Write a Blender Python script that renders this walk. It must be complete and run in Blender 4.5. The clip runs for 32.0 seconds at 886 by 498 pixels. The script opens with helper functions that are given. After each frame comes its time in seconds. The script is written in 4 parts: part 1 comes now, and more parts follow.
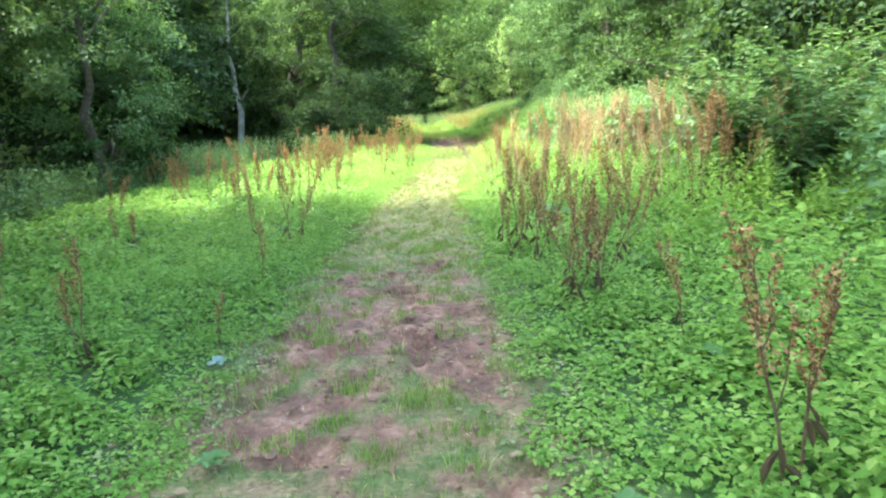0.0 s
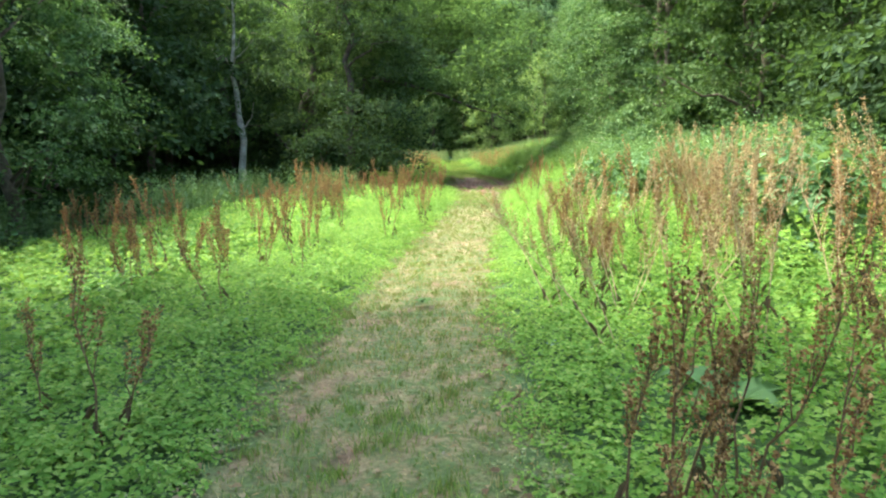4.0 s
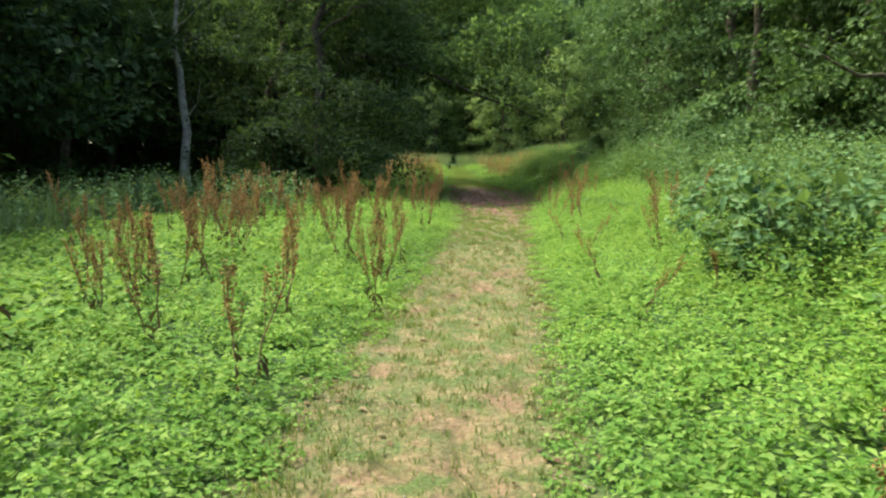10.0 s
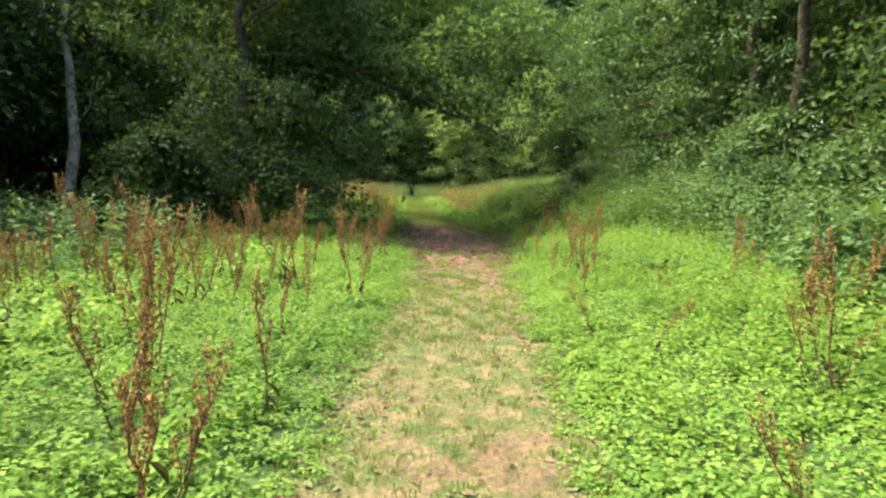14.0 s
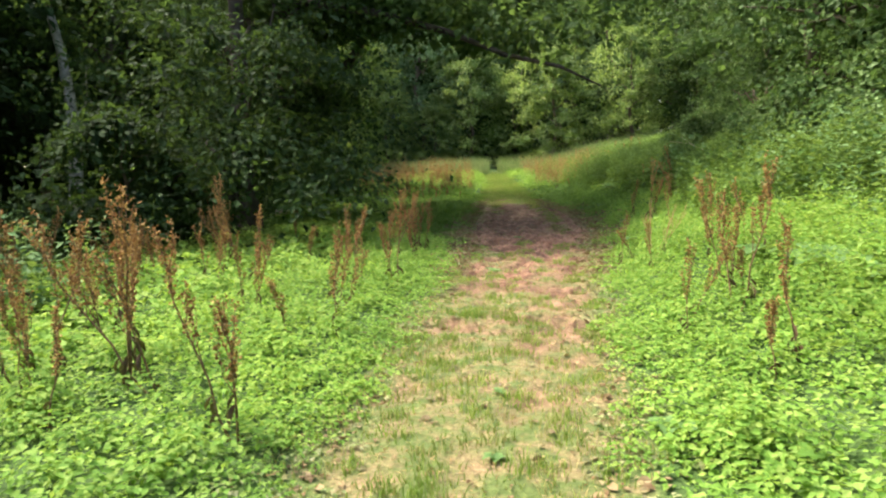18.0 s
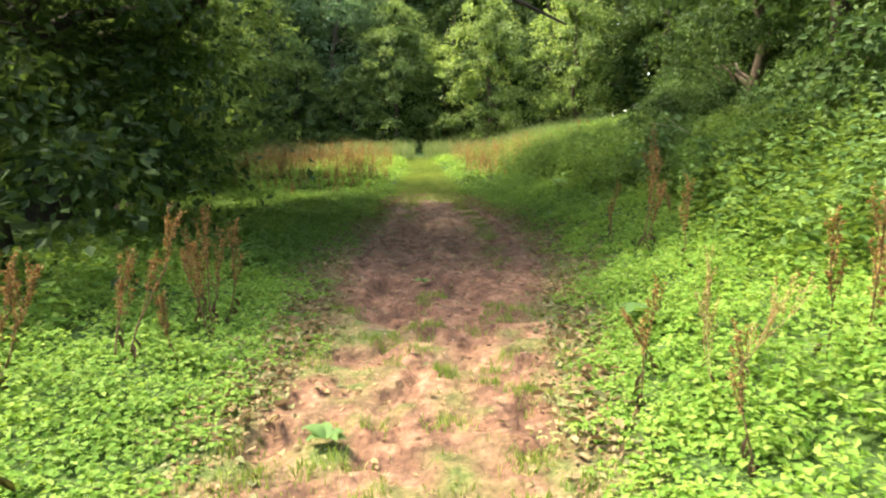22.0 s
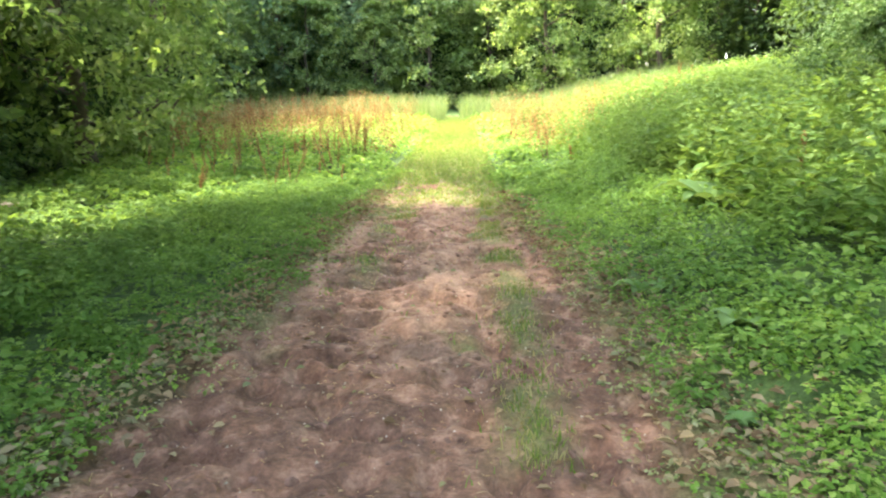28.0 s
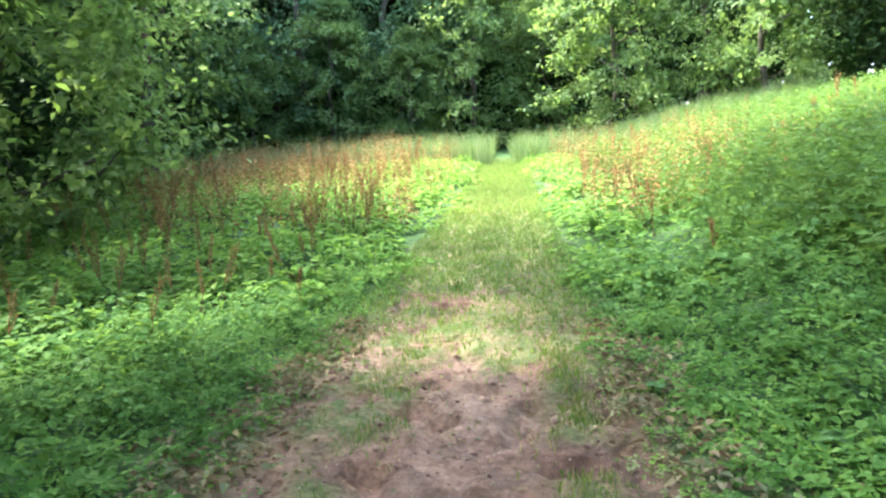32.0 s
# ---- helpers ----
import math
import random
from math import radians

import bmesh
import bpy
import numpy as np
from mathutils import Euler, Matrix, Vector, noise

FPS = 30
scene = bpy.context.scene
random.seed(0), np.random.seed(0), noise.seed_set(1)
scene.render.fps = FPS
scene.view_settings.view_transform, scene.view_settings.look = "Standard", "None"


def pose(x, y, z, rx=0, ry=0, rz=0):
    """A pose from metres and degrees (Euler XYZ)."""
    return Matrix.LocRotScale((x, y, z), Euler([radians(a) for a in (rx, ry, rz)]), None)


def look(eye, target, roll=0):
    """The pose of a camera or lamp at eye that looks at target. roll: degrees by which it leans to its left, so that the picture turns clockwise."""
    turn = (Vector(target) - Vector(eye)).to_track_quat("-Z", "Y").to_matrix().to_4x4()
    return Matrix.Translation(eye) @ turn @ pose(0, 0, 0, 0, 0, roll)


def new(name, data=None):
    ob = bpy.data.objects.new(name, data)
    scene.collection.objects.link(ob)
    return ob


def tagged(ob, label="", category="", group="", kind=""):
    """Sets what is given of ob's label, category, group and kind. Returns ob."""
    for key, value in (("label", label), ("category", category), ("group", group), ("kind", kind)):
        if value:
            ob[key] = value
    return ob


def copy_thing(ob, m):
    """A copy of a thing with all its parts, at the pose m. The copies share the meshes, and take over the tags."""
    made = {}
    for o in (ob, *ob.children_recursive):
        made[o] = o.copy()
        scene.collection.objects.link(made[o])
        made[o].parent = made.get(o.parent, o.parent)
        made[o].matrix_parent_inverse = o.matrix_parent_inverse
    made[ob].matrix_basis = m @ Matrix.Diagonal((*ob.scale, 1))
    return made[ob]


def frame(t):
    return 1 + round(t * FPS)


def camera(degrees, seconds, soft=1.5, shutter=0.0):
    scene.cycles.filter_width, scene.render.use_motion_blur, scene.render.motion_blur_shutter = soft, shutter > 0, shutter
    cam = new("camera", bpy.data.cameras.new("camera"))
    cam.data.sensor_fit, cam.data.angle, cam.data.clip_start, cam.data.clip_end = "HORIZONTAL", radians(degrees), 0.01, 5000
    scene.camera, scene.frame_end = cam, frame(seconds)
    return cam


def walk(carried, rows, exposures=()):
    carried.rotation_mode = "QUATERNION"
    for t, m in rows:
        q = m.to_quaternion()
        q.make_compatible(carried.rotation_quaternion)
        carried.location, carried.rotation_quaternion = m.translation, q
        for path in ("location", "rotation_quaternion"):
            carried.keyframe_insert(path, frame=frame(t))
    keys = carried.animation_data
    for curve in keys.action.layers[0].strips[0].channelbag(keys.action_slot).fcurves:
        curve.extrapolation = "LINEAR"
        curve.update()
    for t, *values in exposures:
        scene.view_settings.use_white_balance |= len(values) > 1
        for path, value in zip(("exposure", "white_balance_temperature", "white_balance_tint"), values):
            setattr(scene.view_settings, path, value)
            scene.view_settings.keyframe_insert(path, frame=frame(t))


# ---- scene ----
cam = camera(68.32, 32.0, soft=2.2)
PATH = [
    (0, pose(0.357, 0.000, 1.552, 78.41, 3.27, 2.16)),
    (0.5, pose(0.385, 0.584, 1.561, 81.48, -0.99, 0.96)),
    (1, pose(0.399, 1.152, 1.554, 78.69, -0.67, -0.40)),
    (1.5, pose(0.357, 1.788, 1.572, 79.24, -1.03, 6.75)),
    (2, pose(0.317, 2.390, 1.543, 80.27, 0.24, 1.72)),
    (2.5, pose(0.266, 3.055, 1.538, 82.24, -1.72, 0.98)),
    (3, pose(0.229, 3.692, 1.550, 83.34, -0.39, 1.83)),
    (3.5, pose(0.191, 4.315, 1.583, 82.69, 1.17, 4.45)),
    (5.5, pose(0.055, 6.890, 1.588, 78.58, 1.21, 4.41)),
    (6, pose(-0.024, 7.515, 1.564, 78.11, -0.72, 8.78)),
    (6.5, pose(-0.068, 8.233, 1.559, 78.50, 2.44, 8.62)),
    (7, pose(-0.167, 8.883, 1.543, 78.86, 2.26, 8.45)),
    (7.5, pose(-0.173, 9.527, 1.561, 85.16, 2.37, 2.92)),
    (8, pose(-0.207, 10.154, 1.515, 86.60, 0.89, 1.39)),
    (8.5, pose(-0.209, 10.832, 1.505, 81.54, 2.32, 2.87)),
    (9, pose(-0.226, 11.467, 1.501, 80.49, 1.05, 4.75)),
    (9.5, pose(-0.203, 12.115, 1.499, 80.64, 0.93, 4.64)),
    (10, pose(-0.188, 12.759, 1.507, 81.96, -0.70, 4.92)),
    (10.5, pose(-0.201, 13.419, 1.482, 82.79, -1.04, 5.46)),
    (11, pose(-0.211, 14.092, 1.495, 82.92, -2.41, 6.56)),
    (11.5, pose(-0.291, 14.757, 1.494, 83.47, -0.35, 6.46)),
    (12, pose(-0.355, 15.442, 1.505, 87.12, -0.49, 6.58)),
    (12.5, pose(-0.444, 16.029, 1.485, 87.52, -0.52, 7.26)),
    (13, pose(-0.449, 16.660, 1.488, 84.93, -3.38, 6.18)),
    (13.5, pose(-0.468, 17.231, 1.454, 84.74, -3.66, 3.67)),
    (15.5, pose(-0.125, 19.697, 1.478, 85.28, -1.72, -1.82)),
    (16, pose(-0.036, 20.273, 1.456, 85.49, -1.93, -1.41)),
    (16.5, pose(0.041, 20.841, 1.438, 85.03, -1.75, 3.17)),
    (17, pose(0.112, 21.438, 1.419, 82.44, 0.65, 4.40)),
    (17.5, pose(0.125, 22.050, 1.432, 80.87, -0.33, 7.19)),
    (18, pose(0.106, 22.703, 1.440, 82.60, 2.04, 9.78)),
    (18.5, pose(0.142, 23.364, 1.452, 84.35, 1.38, 9.63)),
    (19, pose(0.173, 24.044, 1.457, 85.21, 0.83, 3.52)),
    (19.5, pose(0.224, 24.685, 1.488, 84.52, 0.30, 2.58)),
    (20, pose(0.221, 25.330, 1.480, 84.50, -1.03, 6.84)),
    (20.5, pose(0.221, 25.995, 1.458, 83.92, -0.12, 10.79)),
    (21, pose(0.189, 26.688, 1.441, 81.73, 0.20, 17.19)),
    (21.5, pose(0.160, 27.383, 1.436, 79.84, -1.68, 6.57)),
    (22, pose(0.116, 28.076, 1.463, 80.98, 0.78, 4.16)),
    (22.5, pose(0.114, 28.768, 1.442, 81.62, 1.88, 2.55)),
    (23, pose(0.099, 29.431, 1.441, 82.08, -0.01, 3.37)),
    (23.5, pose(0.134, 30.022, 1.422, 81.57, 0.95, 3.62)),
    (24, pose(0.153, 30.669, 1.431, 81.24, -0.90, 7.25)),
    (24.5, pose(0.185, 31.282, 1.439, 81.30, 0.19, 6.92)),
    (25, pose(0.199, 31.954, 1.461, 80.18, -1.61, 6.36)),
    (25.5, pose(0.165, 32.574, 1.455, 78.98, 0.75, 5.80)),
    (26, pose(0.136, 33.221, 1.489, 76.75, 0.05, 7.34)),
    (26.5, pose(0.119, 33.847, 1.548, 79.68, 0.54, 8.67)),
    (28.5, pose(0.042, 36.271, 1.542, 76.04, 0.26, 8.53)),
    (29, pose(0.000, 36.908, 1.494, 75.51, -0.47, 4.56)),
    (29.5, pose(-0.059, 37.575, 1.484, 75.79, 0.45, 6.71)),
    (30, pose(-0.117, 38.258, 1.484, 74.88, -0.35, 7.59)),
    (30.5, pose(-0.221, 38.962, 1.512, 75.34, -0.91, 13.10)),
    (31, pose(-0.328, 39.647, 1.543, 77.71, -0.94, 15.37)),
    (31.5, pose(-0.422, 40.332, 1.591, 81.07, -0.36, 14.29)),
    (32, pose(-0.543, 40.955, 1.637, 80.37, 2.66, 13.25)),
]
EXPOSURES = [(0, 4.05, 6250, 1), (2, 3.75, 6300, 0), (3.5, 3.5, 6450, 1), (5.5, 2.95, 6500, 0), (7, 2.8, 6500, 0), (8, 2.65, 6600, 1), (9, 2.45, 6700, 2), (10.5, 2.42, 6800, 3), (13, 2.72, 7200, 7), (19, 2.85, 7300, 8), (22, 3.2, 7900, 7), (24, 3.75, 7800, 6), (26.5, 4.4, 7700, 7), (28.5, 4.65, 7200, 11), (30, 4.8, 6600, 11), (31, 4.6, 6300, 9), (32, 4.2, 5950, 5)]
walk(cam, PATH, EXPOSURES)

# ---- sky and sun: high summer sun from the left ----
SUN_EL, SUN_AZ = radians(58), radians(285)   # azimuth clockwise from +y
world = bpy.data.worlds.new("sky")
scene.world = world
world.use_nodes = True
wn = world.node_tree
sky = wn.nodes.new("ShaderNodeTexSky")
sky.sky_type = "NISHITA"
sky.sun_disc = False
sky.sun_elevation, sky.sun_rotation = SUN_EL, SUN_AZ
sky.dust_density, sky.air_density = 3.0, 0.9   # a hazy, whitish summer sky
wn.links.new(sky.outputs[0], wn.nodes["Background"].inputs[0])
wn.nodes["Background"].inputs[1].default_value = 0.15
sun = new("sun", bpy.data.lights.new("sun", "SUN"))
sun.data.energy, sun.data.angle, sun.data.color = 1.4, radians(2.5), (1.0, 0.95, 0.86)
sdir = Vector((math.sin(SUN_AZ) * math.cos(SUN_EL), math.cos(SUN_AZ) * math.cos(SUN_EL), math.sin(SUN_EL)))
sun.matrix_world = look(tuple(sdir * 60), (0, 0, 0))

# ---- materials ----
def mat_nodes(name, rough=0.8):
    m = bpy.data.materials.new(name)
    m.use_nodes = True
    nt = m.node_tree
    b = nt.nodes["Principled BSDF"]
    b.inputs["Roughness"].default_value = rough
    b.inputs["Specular IOR Level"].default_value = 0.25
    return m, nt, b


def ramp(nt, fac, stops):
    r = nt.nodes.new("ShaderNodeValToRGB")
    e = r.color_ramp.elements
    while len(e) < len(stops):
        e.new(0.5)
    for el, (p, c) in zip(e, stops):
        el.position, el.color = p, (*c, 1)
    if fac is not None:
        nt.links.new(fac, r.inputs[0])
    return r.outputs[0]


def noise_tex(nt, scale, detail=4, rough=0.55, coords="Object"):
    tc = nt.nodes.new("ShaderNodeTexCoord")
    n = nt.nodes.new("ShaderNodeTexNoise")
    n.inputs["Scale"].default_value, n.inputs["Detail"].default_value, n.inputs["Roughness"].default_value = scale, detail, rough
    nt.links.new(tc.outputs[coords], n.inputs["Vector"])
    return n.outputs[0]


def mixc(nt, fac, a, b, kind="MIX"):
    n = nt.nodes.new("ShaderNodeMix")
    n.data_type, n.blend_type = "RGBA", kind
    for sock, v in ((n.inputs[0], fac), (n.inputs[6], a), (n.inputs[7], b)):
        if hasattr(v, "is_output"):
            nt.links.new(v, sock)
        else:
            sock.default_value = v if isinstance(v, (int, float)) else (*v, 1)
    return n.outputs[2]


def bump(nt, b, height, strength, dist):
    n = nt.nodes.new("ShaderNodeBump")
    n.inputs["Strength"].default_value, n.inputs["Distance"].default_value = strength, dist
    nt.links.new(height, n.inputs["Height"])
    nt.links.new(n.outputs[0], b.inputs["Normal"])


def leaf_material(name, cols, trans=0.35, rough=0.5, patch=0.35, warm=(0.30, 0.42, 0.05)):
    """Leaves: each leaf its own shade, drifting in patches, letting light through."""
    m, nt, b = mat_nodes(name, rough + 0.1)
    b.inputs["Specular IOR Level"].default_value = 0.15
    g = nt.nodes.new("ShaderNodeNewGeometry")
    n = len(cols)
    col = ramp(nt, g.outputs["Random Per Island"], [((i + 0.5) / n, c) for i, c in enumerate(cols)])
    drift = ramp(nt, noise_tex(nt, patch, 3), [(0.3, (0.72, 0.78, 0.75)), (0.7, (1.18, 1.12, 0.95))])
    col = mixc(nt, 1.0, col, drift, "MULTIPLY")
    nt.links.new(col, b.inputs["Base Color"])
    t = nt.nodes.new("ShaderNodeBsdfTranslucent")
    nt.links.new(mixc(nt, 0.45, col, warm), t.inputs["Color"])
    mix = nt.nodes.new("ShaderNodeMixShader")
    mix.inputs[0].default_value = trans
    nt.links.new(b.outputs[0], mix.inputs[1])
    nt.links.new(t.outputs[0], mix.inputs[2])
    nt.links.new(mix.outputs[0], nt.nodes["Material Output"].inputs["Surface"])
    return m


M_COVER = leaf_material("ground_cover_leaf", [(0.10, 0.215, 0.038), (0.13, 0.265, 0.05), (0.165, 0.31, 0.06), (0.205, 0.345, 0.074), (0.26, 0.38, 0.10)], 0.46, 0.55)
# Deeper green cover, darkened so that shade is part of the colour.
M_DEEP = leaf_material("shaded_cover_leaf", [(0.055, 0.14, 0.032), (0.08, 0.18, 0.04), (0.11, 0.22, 0.052), (0.16, 0.275, 0.08)], 0.45, 0.55)
# Near-black leaf: the trees' shaded sides are put into this colour.
M_DARK = leaf_material("shaded_side_leaf", [(0.0102, 0.0247, 0.0093), (0.017, 0.0399, 0.0136), (0.0263, 0.0561, 0.0187), (0.0425, 0.0765, 0.0272)], 0.33, 0.65, warm=(0.12, 0.20, 0.03))
M_MID = leaf_material("hedge_tree_leaf", [(0.0192, 0.0448, 0.0112), (0.032, 0.0704, 0.016), (0.0496, 0.096, 0.0216), (0.075, 0.122, 0.036)], 0.32, 0.5, warm=(0.13, 0.22, 0.03))
M_SUNNY = leaf_material("sunny_tree_leaf", [(0.03, 0.07, 0.021), (0.05, 0.106, 0.032), (0.082, 0.15, 0.05), (0.14, 0.215, 0.092)], 0.3, 0.5, warm=(0.17, 0.29, 0.045))
M_BOUGH = leaf_material("thin_bough_leaf", [(0.022, 0.05, 0.016), (0.036, 0.076, 0.022), (0.055, 0.104, 0.03), (0.088, 0.145, 0.046)], 0.55, 0.6, warm=(0.17, 0.27, 0.05))
# Pale leaf with the brightness of sunlight put into its colour.
M_LIGHT = leaf_material("sunlit_pale_leaf", [(0.09, 0.15, 0.055), (0.135, 0.215, 0.078), (0.18, 0.27, 0.105), (0.26, 0.33, 0.16)], 0.55, 0.45)
M_NETTLE = leaf_material("nettle_leaf", [(0.045, 0.105, 0.04), (0.07, 0.15, 0.058), (0.10, 0.195, 0.08), (0.15, 0.245, 0.115)], 0.32, 0.55)
M_GRASS = leaf_material("mown_grass", [(0.08, 0.15, 0.03), (0.125, 0.195, 0.045), (0.20, 0.22, 0.075), (0.35, 0.28, 0.15)], 0.3, 0.6)
M_PALEGRASS = leaf_material("pale_tall_grass", [(0.09, 0.16, 0.075), (0.14, 0.21, 0.105), (0.19, 0.25, 0.135), (0.27, 0.29, 0.17)], 0.35, 0.6)
M_BLUEGRASS = leaf_material("bluish_tall_grass", [(0.03, 0.065, 0.038), (0.055, 0.105, 0.062), (0.08, 0.14, 0.085), (0.125, 0.19, 0.115)], 0.4, 0.6)
M_LUSH = leaf_material("lush_mown_grass", [(0.09, 0.18, 0.035), (0.14, 0.245, 0.05), (0.20, 0.30, 0.07), (0.30, 0.34, 0.12)], 0.35, 0.6)
M_DOCK = leaf_material("dry_dock_seed", [(0.12, 0.06, 0.026), (0.21, 0.115, 0.048), (0.31, 0.185, 0.08), (0.44, 0.29, 0.14)], 0.2, 0.8, 0.9, (0.4, 0.2, 0.08))
M_TAN = leaf_material("straw_seed", [(0.16, 0.09, 0.045), (0.29, 0.18, 0.09), (0.41, 0.28, 0.15), (0.52, 0.40, 0.24)], 0.25, 0.8, 0.9, (0.45, 0.28, 0.12))
M_DEAD = leaf_material("dead_leaf", [(0.13, 0.085, 0.05), (0.22, 0.16, 0.10), (0.29, 0.225, 0.14), (0.16, 0.18, 0.095)], 0.15, 0.8, 0.9, (0.4, 0.25, 0.1))
M_BROAD = leaf_material("broad_leaf", [(0.055, 0.12, 0.038), (0.085, 0.17, 0.055), (0.13, 0.225, 0.082)], 0.3, 0.5)
M_CURL = leaf_material("withered_leaf", [(0.035, 0.02, 0.014), (0.07, 0.042, 0.028), (0.13, 0.085, 0.055)], 0.1, 0.8)
M_DUSTY = leaf_material("dusty_weed_leaf", [(0.11, 0.16, 0.06), (0.16, 0.21, 0.085), (0.22, 0.26, 0.12), (0.28, 0.28, 0.17)], 0.3, 0.7)
M_WEED = leaf_material("lush_weed_leaf", [(0.042, 0.10, 0.024), (0.066, 0.142, 0.033), (0.098, 0.185, 0.046), (0.14, 0.235, 0.07)], 0.4, 0.5)
# Green leaf brightened and tinted bluish to hold the skylight in its colour.
M_TEAL = leaf_material("skylit_tree_leaf", [(0.07, 0.135, 0.07), (0.105, 0.185, 0.098), (0.145, 0.23, 0.125), (0.2, 0.28, 0.165)], 0.55, 0.55, warm=(0.16, 0.28, 0.07))
M_BLUE = leaf_material("bluish_leaf", [(0.08, 0.14, 0.12), (0.12, 0.19, 0.165), (0.19, 0.26, 0.235)], 0.15, 0.4)


def bark_material(name, c1, c2, scale=6.0):
    m, nt, b = mat_nodes(name, 0.9)
    n = noise_tex(nt, scale, 6, 0.65)
    big = noise_tex(nt, 0.9, 3)
    col = mixc(nt, 1.0, ramp(nt, n, [(0.3, c1), (0.7, c2)]), ramp(nt, big, [(0.3, (0.7, 0.75, 0.65)), (0.7, (1.15, 1.1, 1.05))]), "MULTIPLY")
    nt.links.new(col, b.inputs["Base Color"])
    bump(nt, b, n, 0.8, 0.03)
    return m


M_BARK = bark_material("grey_bark", (0.045, 0.035, 0.026), (0.16, 0.13, 0.10))
M_DARKBARK = bark_material("dark_bark", (0.022, 0.018, 0.014), (0.075, 0.062, 0.05))
M_BIRCH = bark_material("birch_bark", (0.11, 0.095, 0.08), (0.5, 0.465, 0.41), 4.0)
M_STEM = bark_material("dry_stem", (0.08, 0.045, 0.028), (0.27, 0.175, 0.1), 20)
M_STRAW = bark_material("straw_stem", (0.34, 0.24, 0.13), (0.60, 0.48, 0.30), 20)
M_DEADWOOD = bark_material("bleached_wood", (0.26, 0.21, 0.16), (0.52, 0.46, 0.38), 12)

# soil, mown grass and woodland floor on the one ground sheet
M_GROUND, nt, b = mat_nodes("earth_and_turf", 0.95)
fine, mid, coarse = noise_tex(nt, 38, 6, 0.7), noise_tex(nt, 7, 5, 0.6), noise_tex(nt, 1.3, 4)
lumps = nt.nodes.new("ShaderNodeTexVoronoi")
lumps.inputs["Scale"].default_value = 17
nt.links.new(nt.nodes.new("ShaderNodeTexCoord").outputs["Object"], lumps.inputs["Vector"])
soil = ramp(nt, mid, [(0.28, (0.075, 0.042, 0.027)), (0.5, (0.19, 0.107, 0.07)), (0.72, (0.33, 0.21, 0.148))])
soil = mixc(nt, ramp(nt, noise_tex(nt, 3.2, 7, 0.72), [(0.46, (0, 0, 0)), (0.62, (0.6, 0.6, 0.6))]), soil, (0.06, 0.037, 0.027))
soil = mixc(nt, 1.0, soil, ramp(nt, fine, [(0.3, (0.62, 0.6, 0.6)), (0.7, (1.25, 1.22, 1.2))]), "MULTIPLY")
soil = mixc(nt, 1.0, soil, ramp(nt, coarse, [(0.35, (0.78, 0.75, 0.73)), (0.65, (1.15, 1.13, 1.1))]), "MULTIPLY")
dry = nt.nodes.new("ShaderNodeAttribute")
dry.attribute_name = "dry"
pale_soil = mixc(nt, 1.0, ramp(nt, mid, [(0.3, (0.19, 0.115, 0.078)), (0.7, (0.37, 0.245, 0.175))]), ramp(nt, fine, [(0.3, (0.7, 0.68, 0.67)), (0.7, (1.2, 1.18, 1.17))]), "MULTIPLY")
soil = mixc(nt, dry.outputs["Fac"], soil, pale_soil)
turf = ramp(nt, fine, [(0.25, (0.03, 0.045, 0.012)), (0.5, (0.07, 0.10, 0.026)), (0.75, (0.13, 0.16, 0.05))])
straw = ramp(nt, fine, [(0.25, (0.09, 0.062, 0.03)), (0.5, (0.19, 0.14, 0.07)), (0.75, (0.33, 0.25, 0.14))])
turf = mixc(nt, ramp(nt, noise_tex(nt, 4.5, 5, 0.65), [(0.44, (0, 0, 0)), (0.64, (1, 1, 1))]), turf, straw)
floor = ramp(nt, mid, [(0.28, (0.03, 0.055, 0.016)), (0.5, (0.05, 0.10, 0.024)), (0.72, (0.085, 0.13, 0.035))])
floor = mixc(nt, 1.0, floor, ramp(nt, fine, [(0.3, (0.45, 0.5, 0.45)), (0.7, (1.4, 1.35, 1.3))]), "MULTIPLY")
att = nt.nodes.new("ShaderNodeAttribute")
att.attribute_name = "bare"
att2 = nt.nodes.new("ShaderNodeAttribute")
att2.attribute_name = "wild"
col = mixc(nt, att.outputs["Fac"], turf, soil)
col = mixc(nt, att2.outputs["Fac"], col, floor)
nt.links.new(col, b.inputs["Base Color"])
bump(nt, b, mixc(nt, 0.45, mixc(nt, 0.5, fine, mid), lumps.outputs["Distance"]), 1.0, 0.045)


# ---- helpers for meshes ----
rng = np.random.default_rng(11)
_table = np.random.default_rng(5).random((256, 256))


def vnoise(x, y, s):
    """Smooth value noise of features s metres across, 0 to 1."""
    x, y = np.asarray(x, float) / s + 500.3, np.asarray(y, float) / s + 500.7
    ix, iy = np.floor(x).astype(int), np.floor(y).astype(int)
    fx, fy = x - ix, y - iy
    fx, fy = fx * fx * (3 - 2 * fx), fy * fy * (3 - 2 * fy)
    a, c = _table[ix % 256, iy % 256], _table[(ix + 1) % 256, iy % 256]
    d, e = _table[ix % 256, (iy + 1) % 256], _table[(ix + 1) % 256, (iy + 1) % 256]
    return (a * (1 - fx) + c * fx) * (1 - fy) + (d * (1 - fx) + e * fx) * fy


def sstep(a, b, v):
    t = np.clip((np.asarray(v, float) - a) / (b - a), 0, 1)
    return t * t * (3 - 2 * t)


